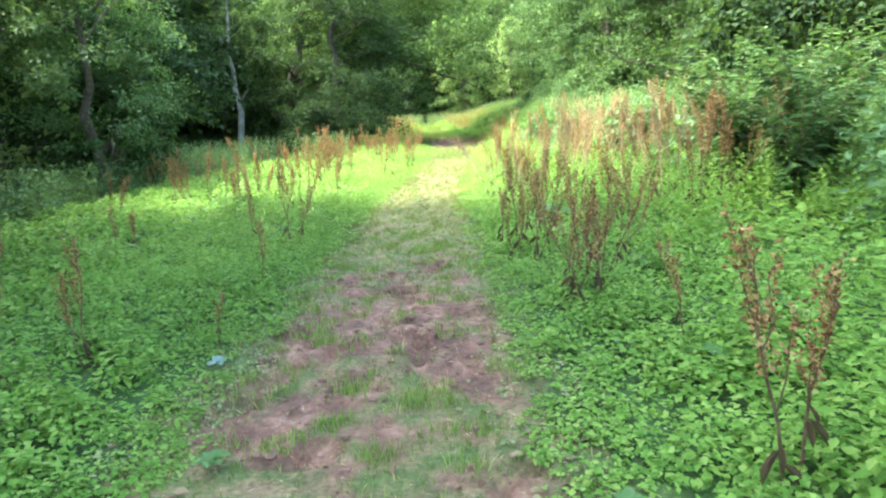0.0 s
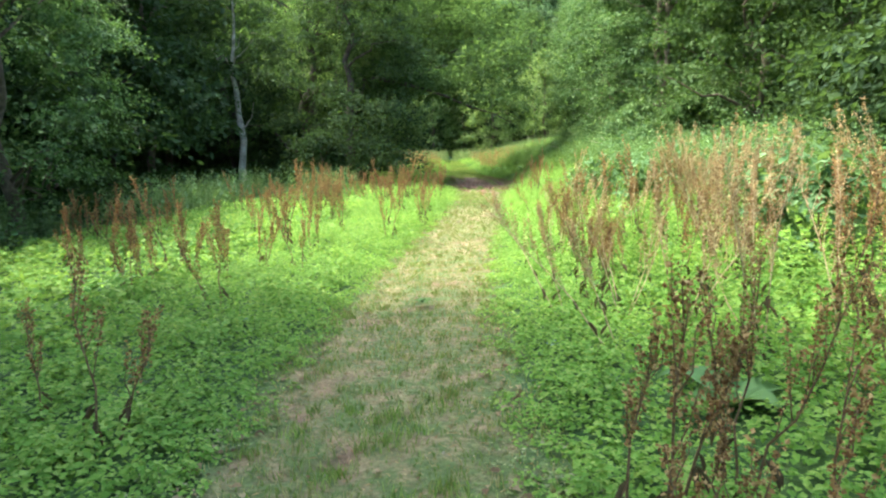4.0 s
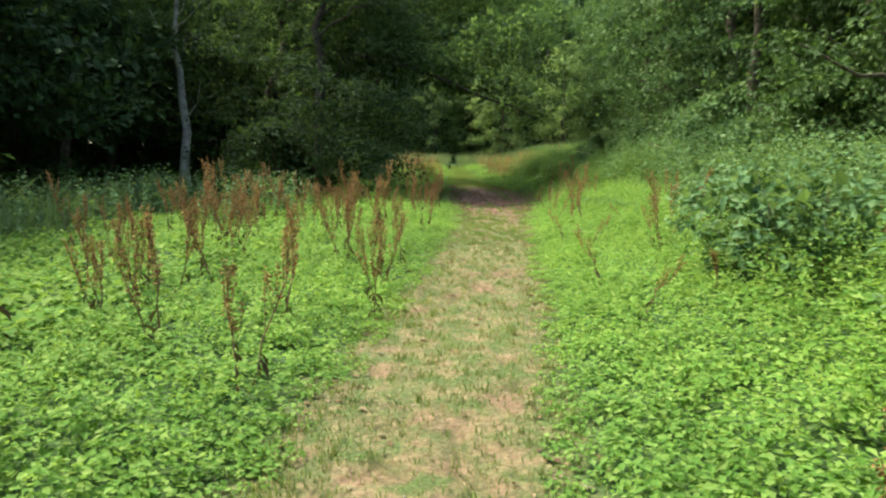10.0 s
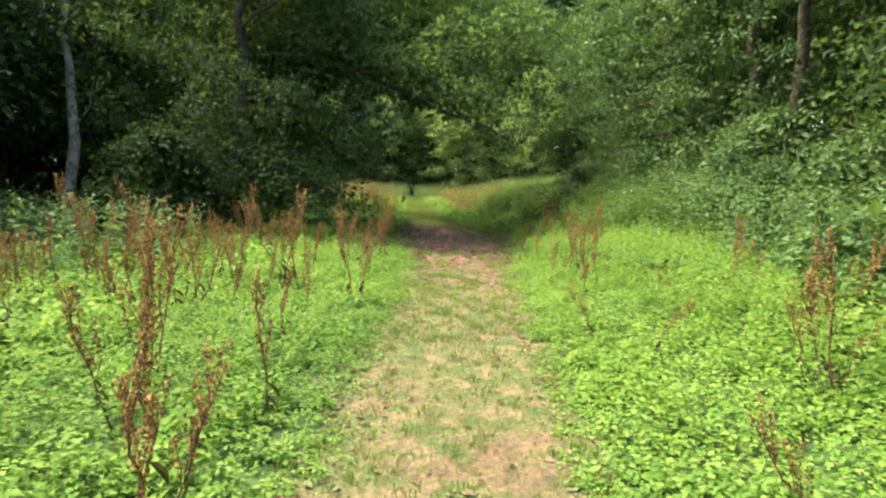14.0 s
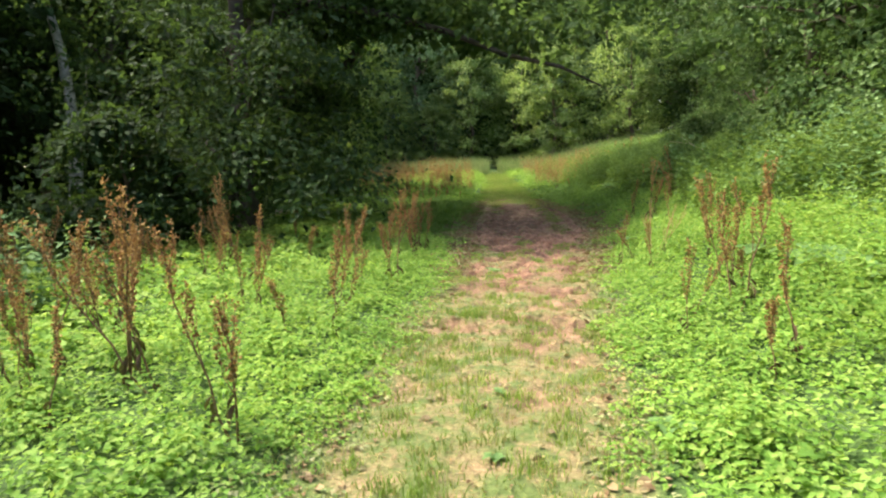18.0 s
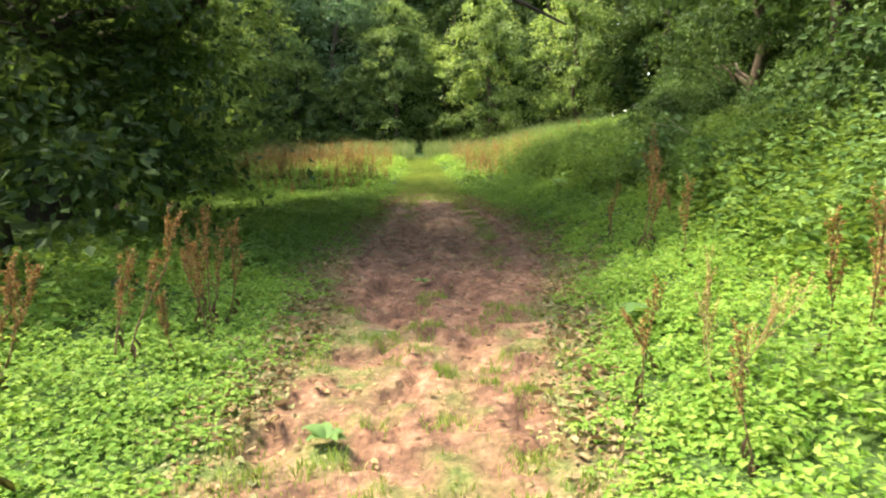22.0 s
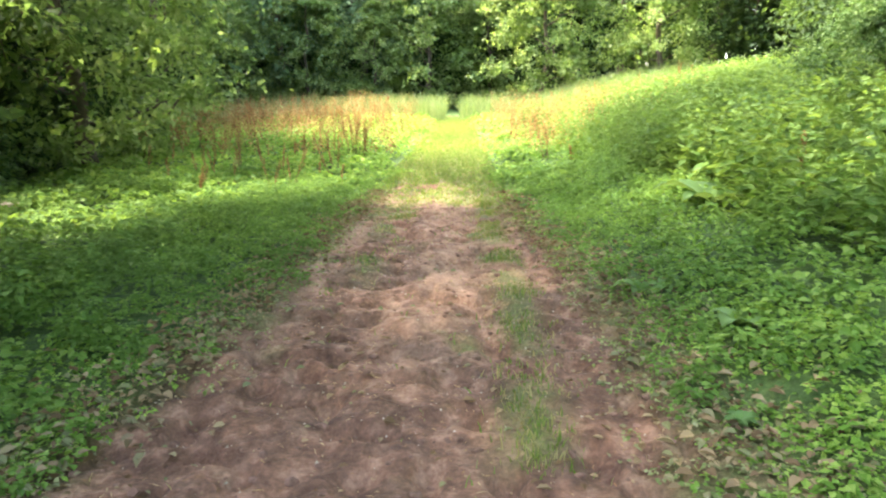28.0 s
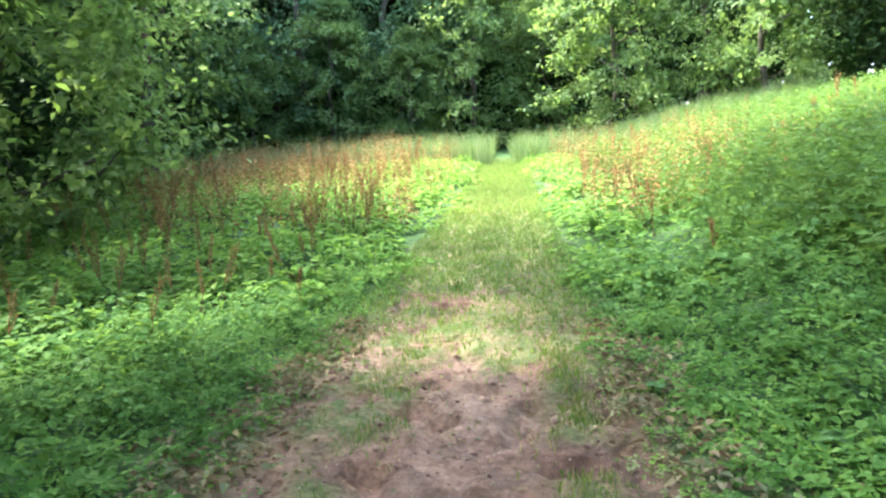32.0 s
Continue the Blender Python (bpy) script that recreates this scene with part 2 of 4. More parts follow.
def mesh_np(name, verts, faces, material, smooth=False):
    verts, faces = np.asarray(verts, np.float32), np.asarray(faces, np.int32)
    me = bpy.data.meshes.new(name)
    n, k = faces.shape
    me.vertices.add(len(verts))
    me.vertices.foreach_set("co", verts.ravel())
    me.loops.add(n * k)
    me.loops.foreach_set("vertex_index", faces.ravel())
    me.polygons.add(n)
    me.polygons.foreach_set("loop_start", np.arange(0, n * k, k, dtype=np.int32))
    me.polygons.foreach_set("loop_total", np.full(n, k, np.int32))
    me.polygons.foreach_set("use_smooth", np.full(n, smooth))
    me.materials.append(material)
    me.update(calc_edges=True)
    return me


def unit(v):
    return v / np.maximum(np.linalg.norm(v, axis=-1, keepdims=True), 1e-9)


def leaves(pos, axis, up, length, width, fold=0.12, round_=False):
    """Vertices and faces of many folded leaves, each an island."""
    axis = unit(axis)
    side = unit(np.cross(axis, up))
    nrm = np.cross(side, axis)
    L, W = length[:, None], width[:, None]
    n = len(pos)
    if not round_:
        mid = pos + axis * L * 0.45
        v = np.stack([pos, mid + side * W * 0.5 + nrm * W * fold, pos + axis * L - nrm * L * 0.08, mid - side * W * 0.5 + nrm * W * fold], 1)
        f = np.array([[0, 1, 2], [0, 2, 3]])
    else:
        q, r = pos + axis * L * 0.28, pos + axis * L * 0.66
        lift = nrm * W * fold
        v = np.stack([pos, q + side * W * 0.46 + lift, r + side * W * 0.42 + lift, pos + axis * L - nrm * L * 0.12, r - side * W * 0.42 + lift, q - side * W * 0.46 + lift], 1)
        f = np.array([[0, 1, 2, 3], [0, 3, 4, 5]])
    k = v.shape[1]
    return v.reshape(-1, 3), (f[None] + (np.arange(n) * k)[:, None, None]).reshape(-1, f.shape[1])


def rand_dirs(n, g):
    a = g.random(n) * 2 * math.pi
    return np.stack([np.cos(a), np.sin(a), np.zeros(n)], 1)


def tube(points, radii, sides=7):
    """Vertices and quads of a tapered, bent round bar."""
    p = np.asarray(points, float)
    t = unit(np.gradient(p, axis=0))
    ref = np.array([0.31, 0.95, 0.05]) if abs(t[0][2]) > 0.5 else np.array([0.0, 0.0, 1.0])
    a = unit(np.cross(t, ref))
    c = np.cross(t, a)
    ang = np.arange(sides) / sides * 2 * math.pi
    ring = np.cos(ang)[None, :, None] * a[:, None] + np.sin(ang)[None, :, None] * c[:, None]
    v = (p[:, None] + ring * np.asarray(radii)[:, None, None]).reshape(-1, 3)
    i, j = np.meshgrid(np.arange(len(p) - 1), np.arange(sides), indexing="ij")
    k = (j + 1) % sides
    f = np.stack([i * sides + j, i * sides + k, (i + 1) * sides + k, (i + 1) * sides + j], -1).reshape(-1, 4)
    return v, f


def join(pieces):
    vs, fs, o = [], [], 0
    for v, f in pieces:
        vs.append(v)
        fs.append(f + o)
        o += len(v)
    return np.concatenate(vs), np.concatenate(fs)


def link(name, me, parent=None, label=""):
    ob = new(name, me)
    ob.parent = parent
    if label:
        ob["label"] = label
    return ob


def wobble(a, b, n, amount, g):
    """A bent line of n points from a to b."""
    a, b = np.array(a, float), np.array(b, float)
    t = np.linspace(0, 1, n)[:, None]
    off = g.normal(0, amount, (n, 3))
    off[0] = off[-1] = 0
    return a + (b - a) * t + off * np.sin(t * math.pi)


# ---- the lie of the land ----
def path_x(y):
    return np.interp(y, [-40, 0, 2.6, 6, 8.5, 10, 12.5, 15, 20, 25, 33, 35.4, 38.5, 41, 43.8, 46, 48, 53, 65, 100], [0, -0.2, -0.25, -0.38, -0.48, -0.58, -0.64, -0.58, -0.42, -0.33, -0.33, -0.46, -0.6, -0.82, -1.25, -1.55, -1.83, -2.4, -4.0, -8])


def half_width(y):
    return np.interp(y, [-40, 0, 4, 6, 10, 14, 25, 28, 32, 34.5, 35.7, 38, 40, 43, 46, 48, 54, 65], [0.97, 0.97, 0.95, 0.88, 0.77, 0.73, 0.76, 0.84, 0.98, 1.22, 1.5, 1.53, 1.46, 1.3, 1.08, 0.9, 0.7, 0.6])


def left_edge(y):
    """Where the meadow ends and the wood begins on the left."""
    return np.interp(y, [-30, 0, 9, 22, 30, 38, 44, 50, 60, 70], [-7, -7, -8, -8.8, -8.5, -7.5, -8.5, -11, -15, -16])


def bare_earth(x, y):
    d = np.abs(x - path_x(y)) / half_width(y)
    strength = np.interp(y, [-40, 4, 7, 10, 14, 22, 27, 33, 35, 40, 44, 47, 50], [0.85, 0.82, 0.6, 0.45, 0.5, 0.58, 0.66, 0.8, 1.15, 1.12, 1.0, 0.62, 0.15])
    u = x - path_x(y)
    mane = 1 - 0.85 * np.exp(-((u + 0.68) / 0.16) ** 2) * sstep(40.6, 42, y) * sstep(46, 44, y) * sstep(0.25, 0.5, vnoise(x, y, 0.35)) - 0.85 * np.exp(-((u - 0.66) / 0.17) ** 2) * sstep(36, 38.5, y) * sstep(0.3, 0.55, vnoise(x + 5, y, 0.4))
    n = vnoise(x, y, 0.9) * 0.36 + vnoise(x, y, 0.3) * 0.36 + vnoise(x + 9, y, 0.12) * 0.28
    return mane * np.interp(y, [7, 10, 26, 31], [1, 0.6, 0.65, 1]) * sstep(0.0, 0.25, n - (1.02 - strength * 0.85)) * (1 - sstep(0.8, 1.15, d + (n - 0.5) * 0.5))


def land(x, y):
    x, y = np.asarray(x, float), np.asarray(y, float)
    u = x - path_x(y)
    s = np.interp(y, [0, 28, 40, 60], [0.13, 0.17, 0.30, 0.30])
    r = np.maximum(0, u - np.interp(y, [0, 41, 46, 52, 60], [1.25, 1.25, 1.5, 2.5, 3.3]))
    z = s * 9 * (1 - np.exp(-r / 9)) * sstep(0, 0.9, r)
    z = z - 0.03 * np.clip(-u - 3, 0, 25)
    z = z + 0.048 * np.clip(y - 46, 0, 30)
    z = z + (vnoise(x, y, 3.1) - 0.5) * 0.10 * sstep(0.8, 2.5, np.abs(u))
    return z


def relief(x, y):
    """Hoof marks, ruts and crumbs in the bare earth."""
    m = bare_earth(x, y)
    u = x - path_x(y)
    ruts = -0.035 * (np.exp(-((u + 0.45) / 0.2) ** 2) + np.exp(-((u - 0.35) / 0.2) ** 2)) * sstep(28, 34, y)
    p = np.minimum(vnoise(x, y, 0.16), vnoise(x + 31, y + 7, 0.2))
    return m * (-0.09 * sstep(0.34, 0.14, p) + 0.035 * (vnoise(x, y, 0.14) - 0.5) + 0.03 * (vnoise(x + 3, y, 0.075) - 0.5) - 0.035 * np.abs(2 * vnoise(x, y + 8, 0.19) - 1)) + ruts + 0.02 * (vnoise(x, y, 0.5) - 0.5)


gx = np.concatenate([np.linspace(-160, -30, 6)[:-1], np.linspace(-30, -6, 14)[:-1], np.linspace(-6, -2.1, 14)[:-1], np.linspace(-2.1, 2.1, 84)[:-1], np.linspace(2.1, 8, 22)[:-1], np.linspace(8, 30, 10)[:-1], np.linspace(30, 160, 8)])
gy = np.concatenate([np.linspace(-120, -3, 16)[:-1], np.linspace(-3, 9, 220)[:-1], np.linspace(9, 27, 180)[:-1], np.linspace(27, 48, 390)[:-1], np.linspace(48, 75, 60)[:-1], np.linspace(75, 200, 20)])
GX, GY = np.meshgrid(gx, gy)
GX2 = GX + np.where(np.abs(GX) < 2.11, path_x(GY), path_x(GY) * np.clip((9 - np.abs(GX)) / 6.9, 0, 1))
gz = land(GX2, GY) + relief(GX2, GY)
nx = len(gx)
ii, jj = np.meshgrid(np.arange(len(gy) - 1), np.arange(nx - 1), indexing="ij")
gf = np.stack([ii * nx + jj, ii * nx + jj + 1, (ii + 1) * nx + jj + 1, (ii + 1) * nx + jj], -1).reshape(-1, 4)
me = mesh_np("ground", np.stack([GX2, GY, gz], -1).reshape(-1, 3), gf, M_GROUND, True)
for name, val in (("bare", bare_earth(GX2, GY)), ("wild", sstep(0.85, 1.35, np.abs(GX2 - path_x(GY)) / half_width(GY) + (vnoise(GX2, GY, 0.4) - 0.5) * 0.4) + (1 - sstep(0.85, 1.35, np.abs(GX2 - path_x(GY)) / half_width(GY))) * sstep(61, 64, GY))):
    me.attributes.new(name, "FLOAT", "POINT").data.foreach_set("value", val.astype(np.float32).ravel())
gu = GX2 - path_x(GY)
wheel = np.exp(-((gu + np.interp(GY, [39, 41.5, 44, 46], [1.25, 1.2, 1.0, 0.8])) / 0.24) ** 2) + np.exp(-((gu - 0.02) / 0.3) ** 2) + 0.1
val = 0.8 * np.clip(wheel, 0, 1) * sstep(38.3, 40.5, GY) * sstep(49, 45.5, GY) * (0.55 + 0.45 * sstep(0.3, 0.6, vnoise(GX2, GY, 0.5)))
me.attributes.new("dry", "FLOAT", "POINT").data.foreach_set("value", val.astype(np.float32).ravel())
tagged(link("ground", me), "reddish trodden earth and turf of a meadow path", "ground", kind="structure")

# ---- trees ----
def tree(name, label, seed, height, radius, low, n_clumps, n_leaves, leaf, mat, bark=None, trunk_r=0.2, limbs=9, clump=1.0, flat=0.6, top=1.0, category="tree", lean=(0, 0), sprays=None):
    """A tapered trunk, limbs that reach the outer clumps, and a crown of single leaves in uneven clumps."""
    g = np.random.default_rng(seed)
    bark = bark or M_BARK
    root = new(name)
    tagged(root, label, category)
    tip = np.array([lean[0], lean[1], height * 0.86])
    axis = wobble((0, 0, -0.15), tip, 9, height * 0.018, g)
    rad = trunk_r * np.linspace(1.15, 0.16, 9) ** 0.9
    rad[0] *= 1.35
    link("trunk", mesh_np("trunk", *tube(axis, rad, 10), bark, True), root)
    # clump centres fill an uneven egg between low and height
    t = g.random(n_clumps) ** 0.85
    zc = low + (height - low) * t
    prof = radius * np.sin(np.clip(0.18 + 0.82 * t * top, 0, 1) * math.pi) ** 0.6
    ang = g.random(n_clumps) * 2 * math.pi
    rr = prof * (0.35 + 0.65 * np.sqrt(g.random(n_clumps))) * (1 + 0.22 * np.sin(3 * ang + seed))
    cen = np.stack([rr * np.cos(ang) + lean[0] * t, rr * np.sin(ang) + lean[1] * t, zc], 1)
    if sprays is not None:
        cen = np.concatenate([cen, np.array(sprays, float)])
    pick = list(g.permutation(n_clumps)[:limbs]) + list(range(n_clumps + 10, len(cen), 12))
    for c in cen[pick]:
        h = max(height * 0.12, c[2] - 0.25 * radius - g.random() * 0.1 * height)
        k = np.interp(h, axis[:, 2], np.arange(9))
        start = np.array([np.interp(h, axis[:, 2], axis[:, i]) for i in range(3)])
        pts = wobble(start, c, 6, 0.085 * radius, g)
        pts[1:-1, 2] += 0.05 * radius
        r0 = min(np.interp(k, np.arange(9), rad) * 0.5, 0.022 * np.linalg.norm(c - start))
        link("limb", mesh_np("limb", *tube(pts, r0 * np.linspace(1, 0.12, 6), 6), bark, True), root)
    w = g.random(len(cen)) + 0.4
    w[n_clumps:] *= 1.9
    idx = g.choice(len(cen), n_leaves, p=w / w.sum())
    size = clump * (0.45 + 1.0 * g.random(len(cen)))
    d = unit(g.normal(size=(n_leaves, 3)))
    rad_l = g.random(n_leaves) ** 0.5 * (0.75 + 0.5 * g.random(n_leaves))
    off = d * (rad_l * size[idx])[:, None] * np.array([1, 1, flat])
    ray = unit((cen - np.array([lean[0], lean[1], 0])) * np.array([1, 1, 0.0]))[idx]
    along = (off * ray).sum(1)
    off += ray * (along * 0.55)[:, None]
    off[:, 2] -= 0.22 * (off[:, 0] ** 2 + off[:, 1] ** 2) / np.maximum(size[idx], 0.2) + 0.3 * np.maximum(along, 0)
    pos = cen[idx] + off
    pos[:, 2] = np.maximum(pos[:, 2], 0.08)
    out = unit(pos - np.array([0, 0, height * 0.45]))
    ax = unit(d * np.array([1, 1, 0.5]) + g.normal(0, 0.5, (n_leaves, 3)) - np.array([0, 0, 0.35]))
    up = unit(np.array([0, 0, 0.8]) + out * 0.5 + g.normal(0, 0.45, (n_leaves, 3)))
    ln = leaf * (0.6 + 0.8 * g.random(n_leaves))
    inner = g.random(n_leaves) < 0.2
    pos[inner] = (cen[idx] + (pos - cen[idx]) * 0.45)[inner] * np.array([0.85, 0.85, 1])
    ln[inner] *= 1.6
    v, f = leaves(pos, ax, up, ln, ln * (0.5 + 0.25 * g.random(n_leaves)))
    tagged(link("crown", mesh_np("crown", v, f, mat), root), kind="stuff")
    return root


def put(proto, x, y, turn=0.0, scale=1.0, sink=0.0, label=""):
    ob = copy_thing(proto, Matrix.Translation((x, y, float(land(x, y)) - sink)) @ Matrix.Rotation(radians(turn), 4, "Z") @ Matrix.Scale(scale, 4))
    if label:
        ob["label"] = label
    return ob


def settle(proto, x, y, turn=0.0, scale=1.0):
    proto.matrix_basis = Matrix.Translation((x, y, float(land(x, y)))) @ Matrix.Rotation(radians(turn), 4, "Z") @ Matrix.Scale(scale, 4)
    return proto


# the wood's broad trees along the left, their shaded side put into dark leaves
oak = tree("oak_tree", "broad oak at the wood's edge, leaves darkened for shade", 21, 14, 4.8, 0.8, 170, 14000, 0.235, M_DARK, bark=M_DARKBARK, trunk_r=0.28, clump=1.15)
settle(oak, -16.5, 14, 20)
ash = tree("ash_tree", "mid-green ash tree with low branches", 22, 12.5, 4.0, 0.5, 190, 19000, 0.15, M_MID, trunk_r=0.2, clump=0.8)
settle(ash, 9.5, 30, 130)
bush = tree("hawthorn_bush", "hawthorn bush leafy to the ground, pale leaves coloured as sunlit", 23, 8.5, 2.4, 0.3, 150, 15000, 0.15, M_LIGHT, trunk_r=0.12, clump=0.6, category="bush")
settle(bush, 0.0, 66.5, 0)
shrub = tree("hazel_shrub", "hazel shrub leafy to the ground, leaves darkened for shade", 24, 3.8, 2.1, 0.2, 60, 5000, 0.17, M_DARK, trunk_r=0.07, limbs=7, clump=0.7, category="shrub")
settle(shrub, -10.5, 20, 0)
tall = tree("woodland_tree", "tall slender woodland tree, foliage darkened for shade", 25, 18, 4.2, 3.0, 90, 6500, 0.34, M_DARK, trunk_r=0.2, clump=1.2)
settle(tall, -18, 24, 0)

# The first two oaks stand out of view, added to shade the start.
for x, y, turn, s in ((-12.2, 5.0, 80, 1.25), (-12.5, -5.0, 10, 1.0), (-16.5, 23, 140, 0.92), (-17, 32, 250, 1.0), (-16.5, 46, 30, 0.95), (-19, 53, 120, 1.1), (-22, 12, 40, 1.2), (-21, 40, 200, 1.2), (13, 12, 10, 1.05), (-21, 67, 300, 1.0)):
    put(oak, x, y, turn, s)
for x, y, turn, s in ((-12, 82, 60, 1.1), (2, 80, 110, 1.2), (6, 85, 10, 1.6), (-2, 88, 160, 1.6), (12, 70, 20, 1.1), (13, 44, 200, 1.1), (12.5, 51, 60, 1.0), (16, 56, 320, 1.1)):
    put(oak, x, y, turn, s)
for x, y, turn, s in ((8.5, 72, 15, 1.0), (-2.5, 75, 220, 1.0), (4, 73, 310, 1.0), (10, 40, 75, 1.0), (12, 60, 145, 1.0), (12, 25, 60, 1.0), (12.5, 17, 250, 1.1)):
    put(ash, x, y, turn, s)
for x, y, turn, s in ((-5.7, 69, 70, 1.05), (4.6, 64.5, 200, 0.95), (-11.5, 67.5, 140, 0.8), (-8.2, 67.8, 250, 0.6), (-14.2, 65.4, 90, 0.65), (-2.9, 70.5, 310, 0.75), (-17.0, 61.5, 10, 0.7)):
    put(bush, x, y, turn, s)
bramble = tree("bramble_bush", "green bramble bush arching on the bank", 26, 3.0, 1.9, 0.15, 80, 6500, 0.12, M_SUNNY, trunk_r=0.04, limbs=7, clump=0.5, category="bush")
settle(bramble, 6.2, 36.5, 20, 0.95)
for x, y, turn, s in ((5.0, 38.6, 60, 0.6), (5.8, 31, 77, 0.9), (7.0, 28, 160, 1.0), (6.0, 34.2, 300, 0.8)):
    put(bramble, x, y, turn, s)
for x, y, turn, s in ((-7.3, 33.0, 50, 0.72), (-4.8, 71.8, 40, 1.05), (-5.6, 77, 200, 1.5), (-8.5, 73, 140, 1.2), (-1.5, 72, 10, 1.2), (-5.2, 73.6, 110, 1.5), (-3.6, 74.0, 10, 1.5), (-13, 49, 240, 1.2), (-16, 55, 12, 1.2), (-18.5, 62, 200, 1.3), (6.8, 15, 99, 0.9), (7.4, 9, 222, 1.0), (10.5, 60, 60, 1.3), (8.8, 66.5, 150, 1.2), (12.5, 65, 240, 1.4), (10.2, 54.5, 10, 1.1), (13.5, 57, 330, 1.4)):
    put(shrub, x, y, turn, s)
for x, y, turn, s in ((4.6, 45.6, 20, 0.42), (5.4, 47.6, 120, 0.5), (6.4, 49.8, 220, 0.55), (5.6, 43.9, 310, 0.4)):
    put(bramble, x, y, turn, s * 1.3, label="low bramble thicket on the bank")
for x, y, turn, s in ((-19.5, 33, 30, 1.0), (-17.5, 38, 77, 0.95), (-22, 48, 160, 1.1), (-25, 29, 200, 1.1), (-24, 20, 250, 1.0), (-23, 60, 10, 0.9), (-15, 79, 90, 1.0), (-7, 79, 130, 1.05), (7, 79, 180, 1.0), (15, 34, 210, 1.0)):
    put(tall, x, y, turn, s)
for x, y, turn, s in ((16, 22, 290, 1.0), (-26, 60, 20, 1.1), (-13, 80, 50, 1.1), (-9, 85, 30, 1.05), (-1, 87, 200, 1.5), (-17, 77, 100, 1.0), (4, 90, 250, 1.5), (18, 66, 60, 1.0), (12, -3, 140, 1.0)):
    put(tall, x, y, turn, s)

g = np.random.default_rng(46)
# The first sprays are a high roof of leaves added to shade the mud.
dim = tree("oak_tree", "dense oak leaning out of the wood's edge, leaves darkened for shade", 28, 11.2, 3.5, 0.6, 150, 34000, 0.12, M_DARK, bark=M_DARKBARK, trunk_r=0.22, clump=0.85,
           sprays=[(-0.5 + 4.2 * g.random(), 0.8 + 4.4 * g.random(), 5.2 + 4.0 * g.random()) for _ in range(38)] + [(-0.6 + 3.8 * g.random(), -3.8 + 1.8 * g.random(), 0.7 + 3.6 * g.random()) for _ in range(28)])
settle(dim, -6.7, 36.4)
put(dim, 10.0, 12.6, 185, 0.95, label="oak hanging over the bank, leaves darkened for shade")
put(dim, 10.0, 20.4, 175, 0.85, label="oak standing on the bank, leaves darkened for shade")
pale = tree("sycamore_tree", "tree with low leafy boughs, pale leaves coloured as sunlit", 27, 9.5, 3.4, 0.4, 170, 16000, 0.145, M_LIGHT, trunk_r=0.18, clump=0.7)
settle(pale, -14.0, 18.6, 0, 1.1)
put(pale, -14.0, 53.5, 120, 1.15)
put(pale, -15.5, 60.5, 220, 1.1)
# An ash for its darker leaf colour, which stands in for shade here.
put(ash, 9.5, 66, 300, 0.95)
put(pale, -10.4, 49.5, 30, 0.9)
alder = tree("alder_tree", "soft green tree closing the clearing, tinted bluish for skylight", 29, 14, 3.6, 0.6, 190, 17000, 0.19, M_TEAL, trunk_r=0.2, clump=0.85)
settle(alder, -9.5, 70.5)
for x, y, turn, s in ((-13.5, 69, 60, 1.0), (-17.5, 64.5, 130, 0.95), (-20, 57.5, 200, 1.0), (-3.0, 79, 20, 1.25), (1.5, 76.5, 270, 1.1), (-7.2, 77.5, 310, 1.15), (5.5, 77, 160, 1.2), (-17, 73, 90, 1.2)):
    put(alder, x, y, turn, s)
# unseen high crowns added beside the start of the walk to shade it
high = tree("unseen_shade_tree", "unseen high-crowned tree added to shade the path's start", 33, 18, 4.2, 8.5, 90, 17000, 0.26, M_MID, trunk_r=0.24, clump=1.1)
settle(high, -5.0, 4.6)
put(high, -5.4, 6.6, 140, 0.9)
put(high, -7.6, 9.4, 60, 0.8)
put(high, -9.3, 10.3, 250, 0.85)
# the slim birch that stands out pale against the wood
birch = tree("birch_tree", "slim pale-barked birch before the dark wood", 31, 12, 2.4, 4.5, 45, 4000, 0.11, M_MID, bark=M_BIRCH, trunk_r=0.19, clump=0.8)
settle(birch, -13.2, 39.1)

# the great tree whose low limb reaches across the path
g = np.random.default_rng(44)
OVER = []
for _ in range(46):   # the low skirt over the path, rising with distance
    x, y = 3.2 + 9.0 * g.random(), -6.8 + 5.6 * g.random()
    OVER.append((x, y, 4.35 + 0.24 * (y + 6.8) + 2.6 * g.random()))
for _ in range(34):   # a roof of leaves above it, added to cast shade
    OVER.append((0.8 + 10.6 * g.random(), -4.6 + 3.8 * g.random(), 6.8 + 4.4 * g.random()))
for _ in range(84):   # thinner high boughs, added to cast shade towards the clearing
    OVER.append((1.4 + 11.2 * g.random(), -2.0 + 11.5 * g.random(), 8.6 + 3.6 * g.random()))
for _ in range(14):   # extra leaves, added to shade the mud below
    OVER.append((2.6 + 2.4 * g.random(), 0.4 + 2.8 * g.random(), 8.8 + 2.2 * g.random()))
for _ in range(34):   # the far side of the crown, added to shade the bank
    OVER.append((6.3 + 5.4 * g.random(), 3.8 + 7.4 * g.random(), 9.6 + 2.8 * g.random()))
for _ in range(26):   # low boughs on the wood's side
    OVER.append((1.6 + 3.9 * g.random(), -6.5 + 5.0 * g.random(), 1.6 + 4.0 * g.random()))
for k in range(10):   # leaves along the long bough
    t = k / 9
    OVER.append((5.0 + 6.6 * t + 0.4 * g.random(), -5.8 - 1.0 * t + 0.5 * (g.random() - 0.5), 6.0 - 2.1 * t + 0.35 * g.random()))
big = tree("overhanging_tree", "large spreading tree with boughs hanging over the path", 41, 13.5, 5.0, 0.9, 100, 82000, 0.165, M_BOUGH, bark=M_DARKBARK, trunk_r=0.38, limbs=14, clump=1.0, flat=0.45, sprays=OVER)
settle(big, -10.6, 43.2)
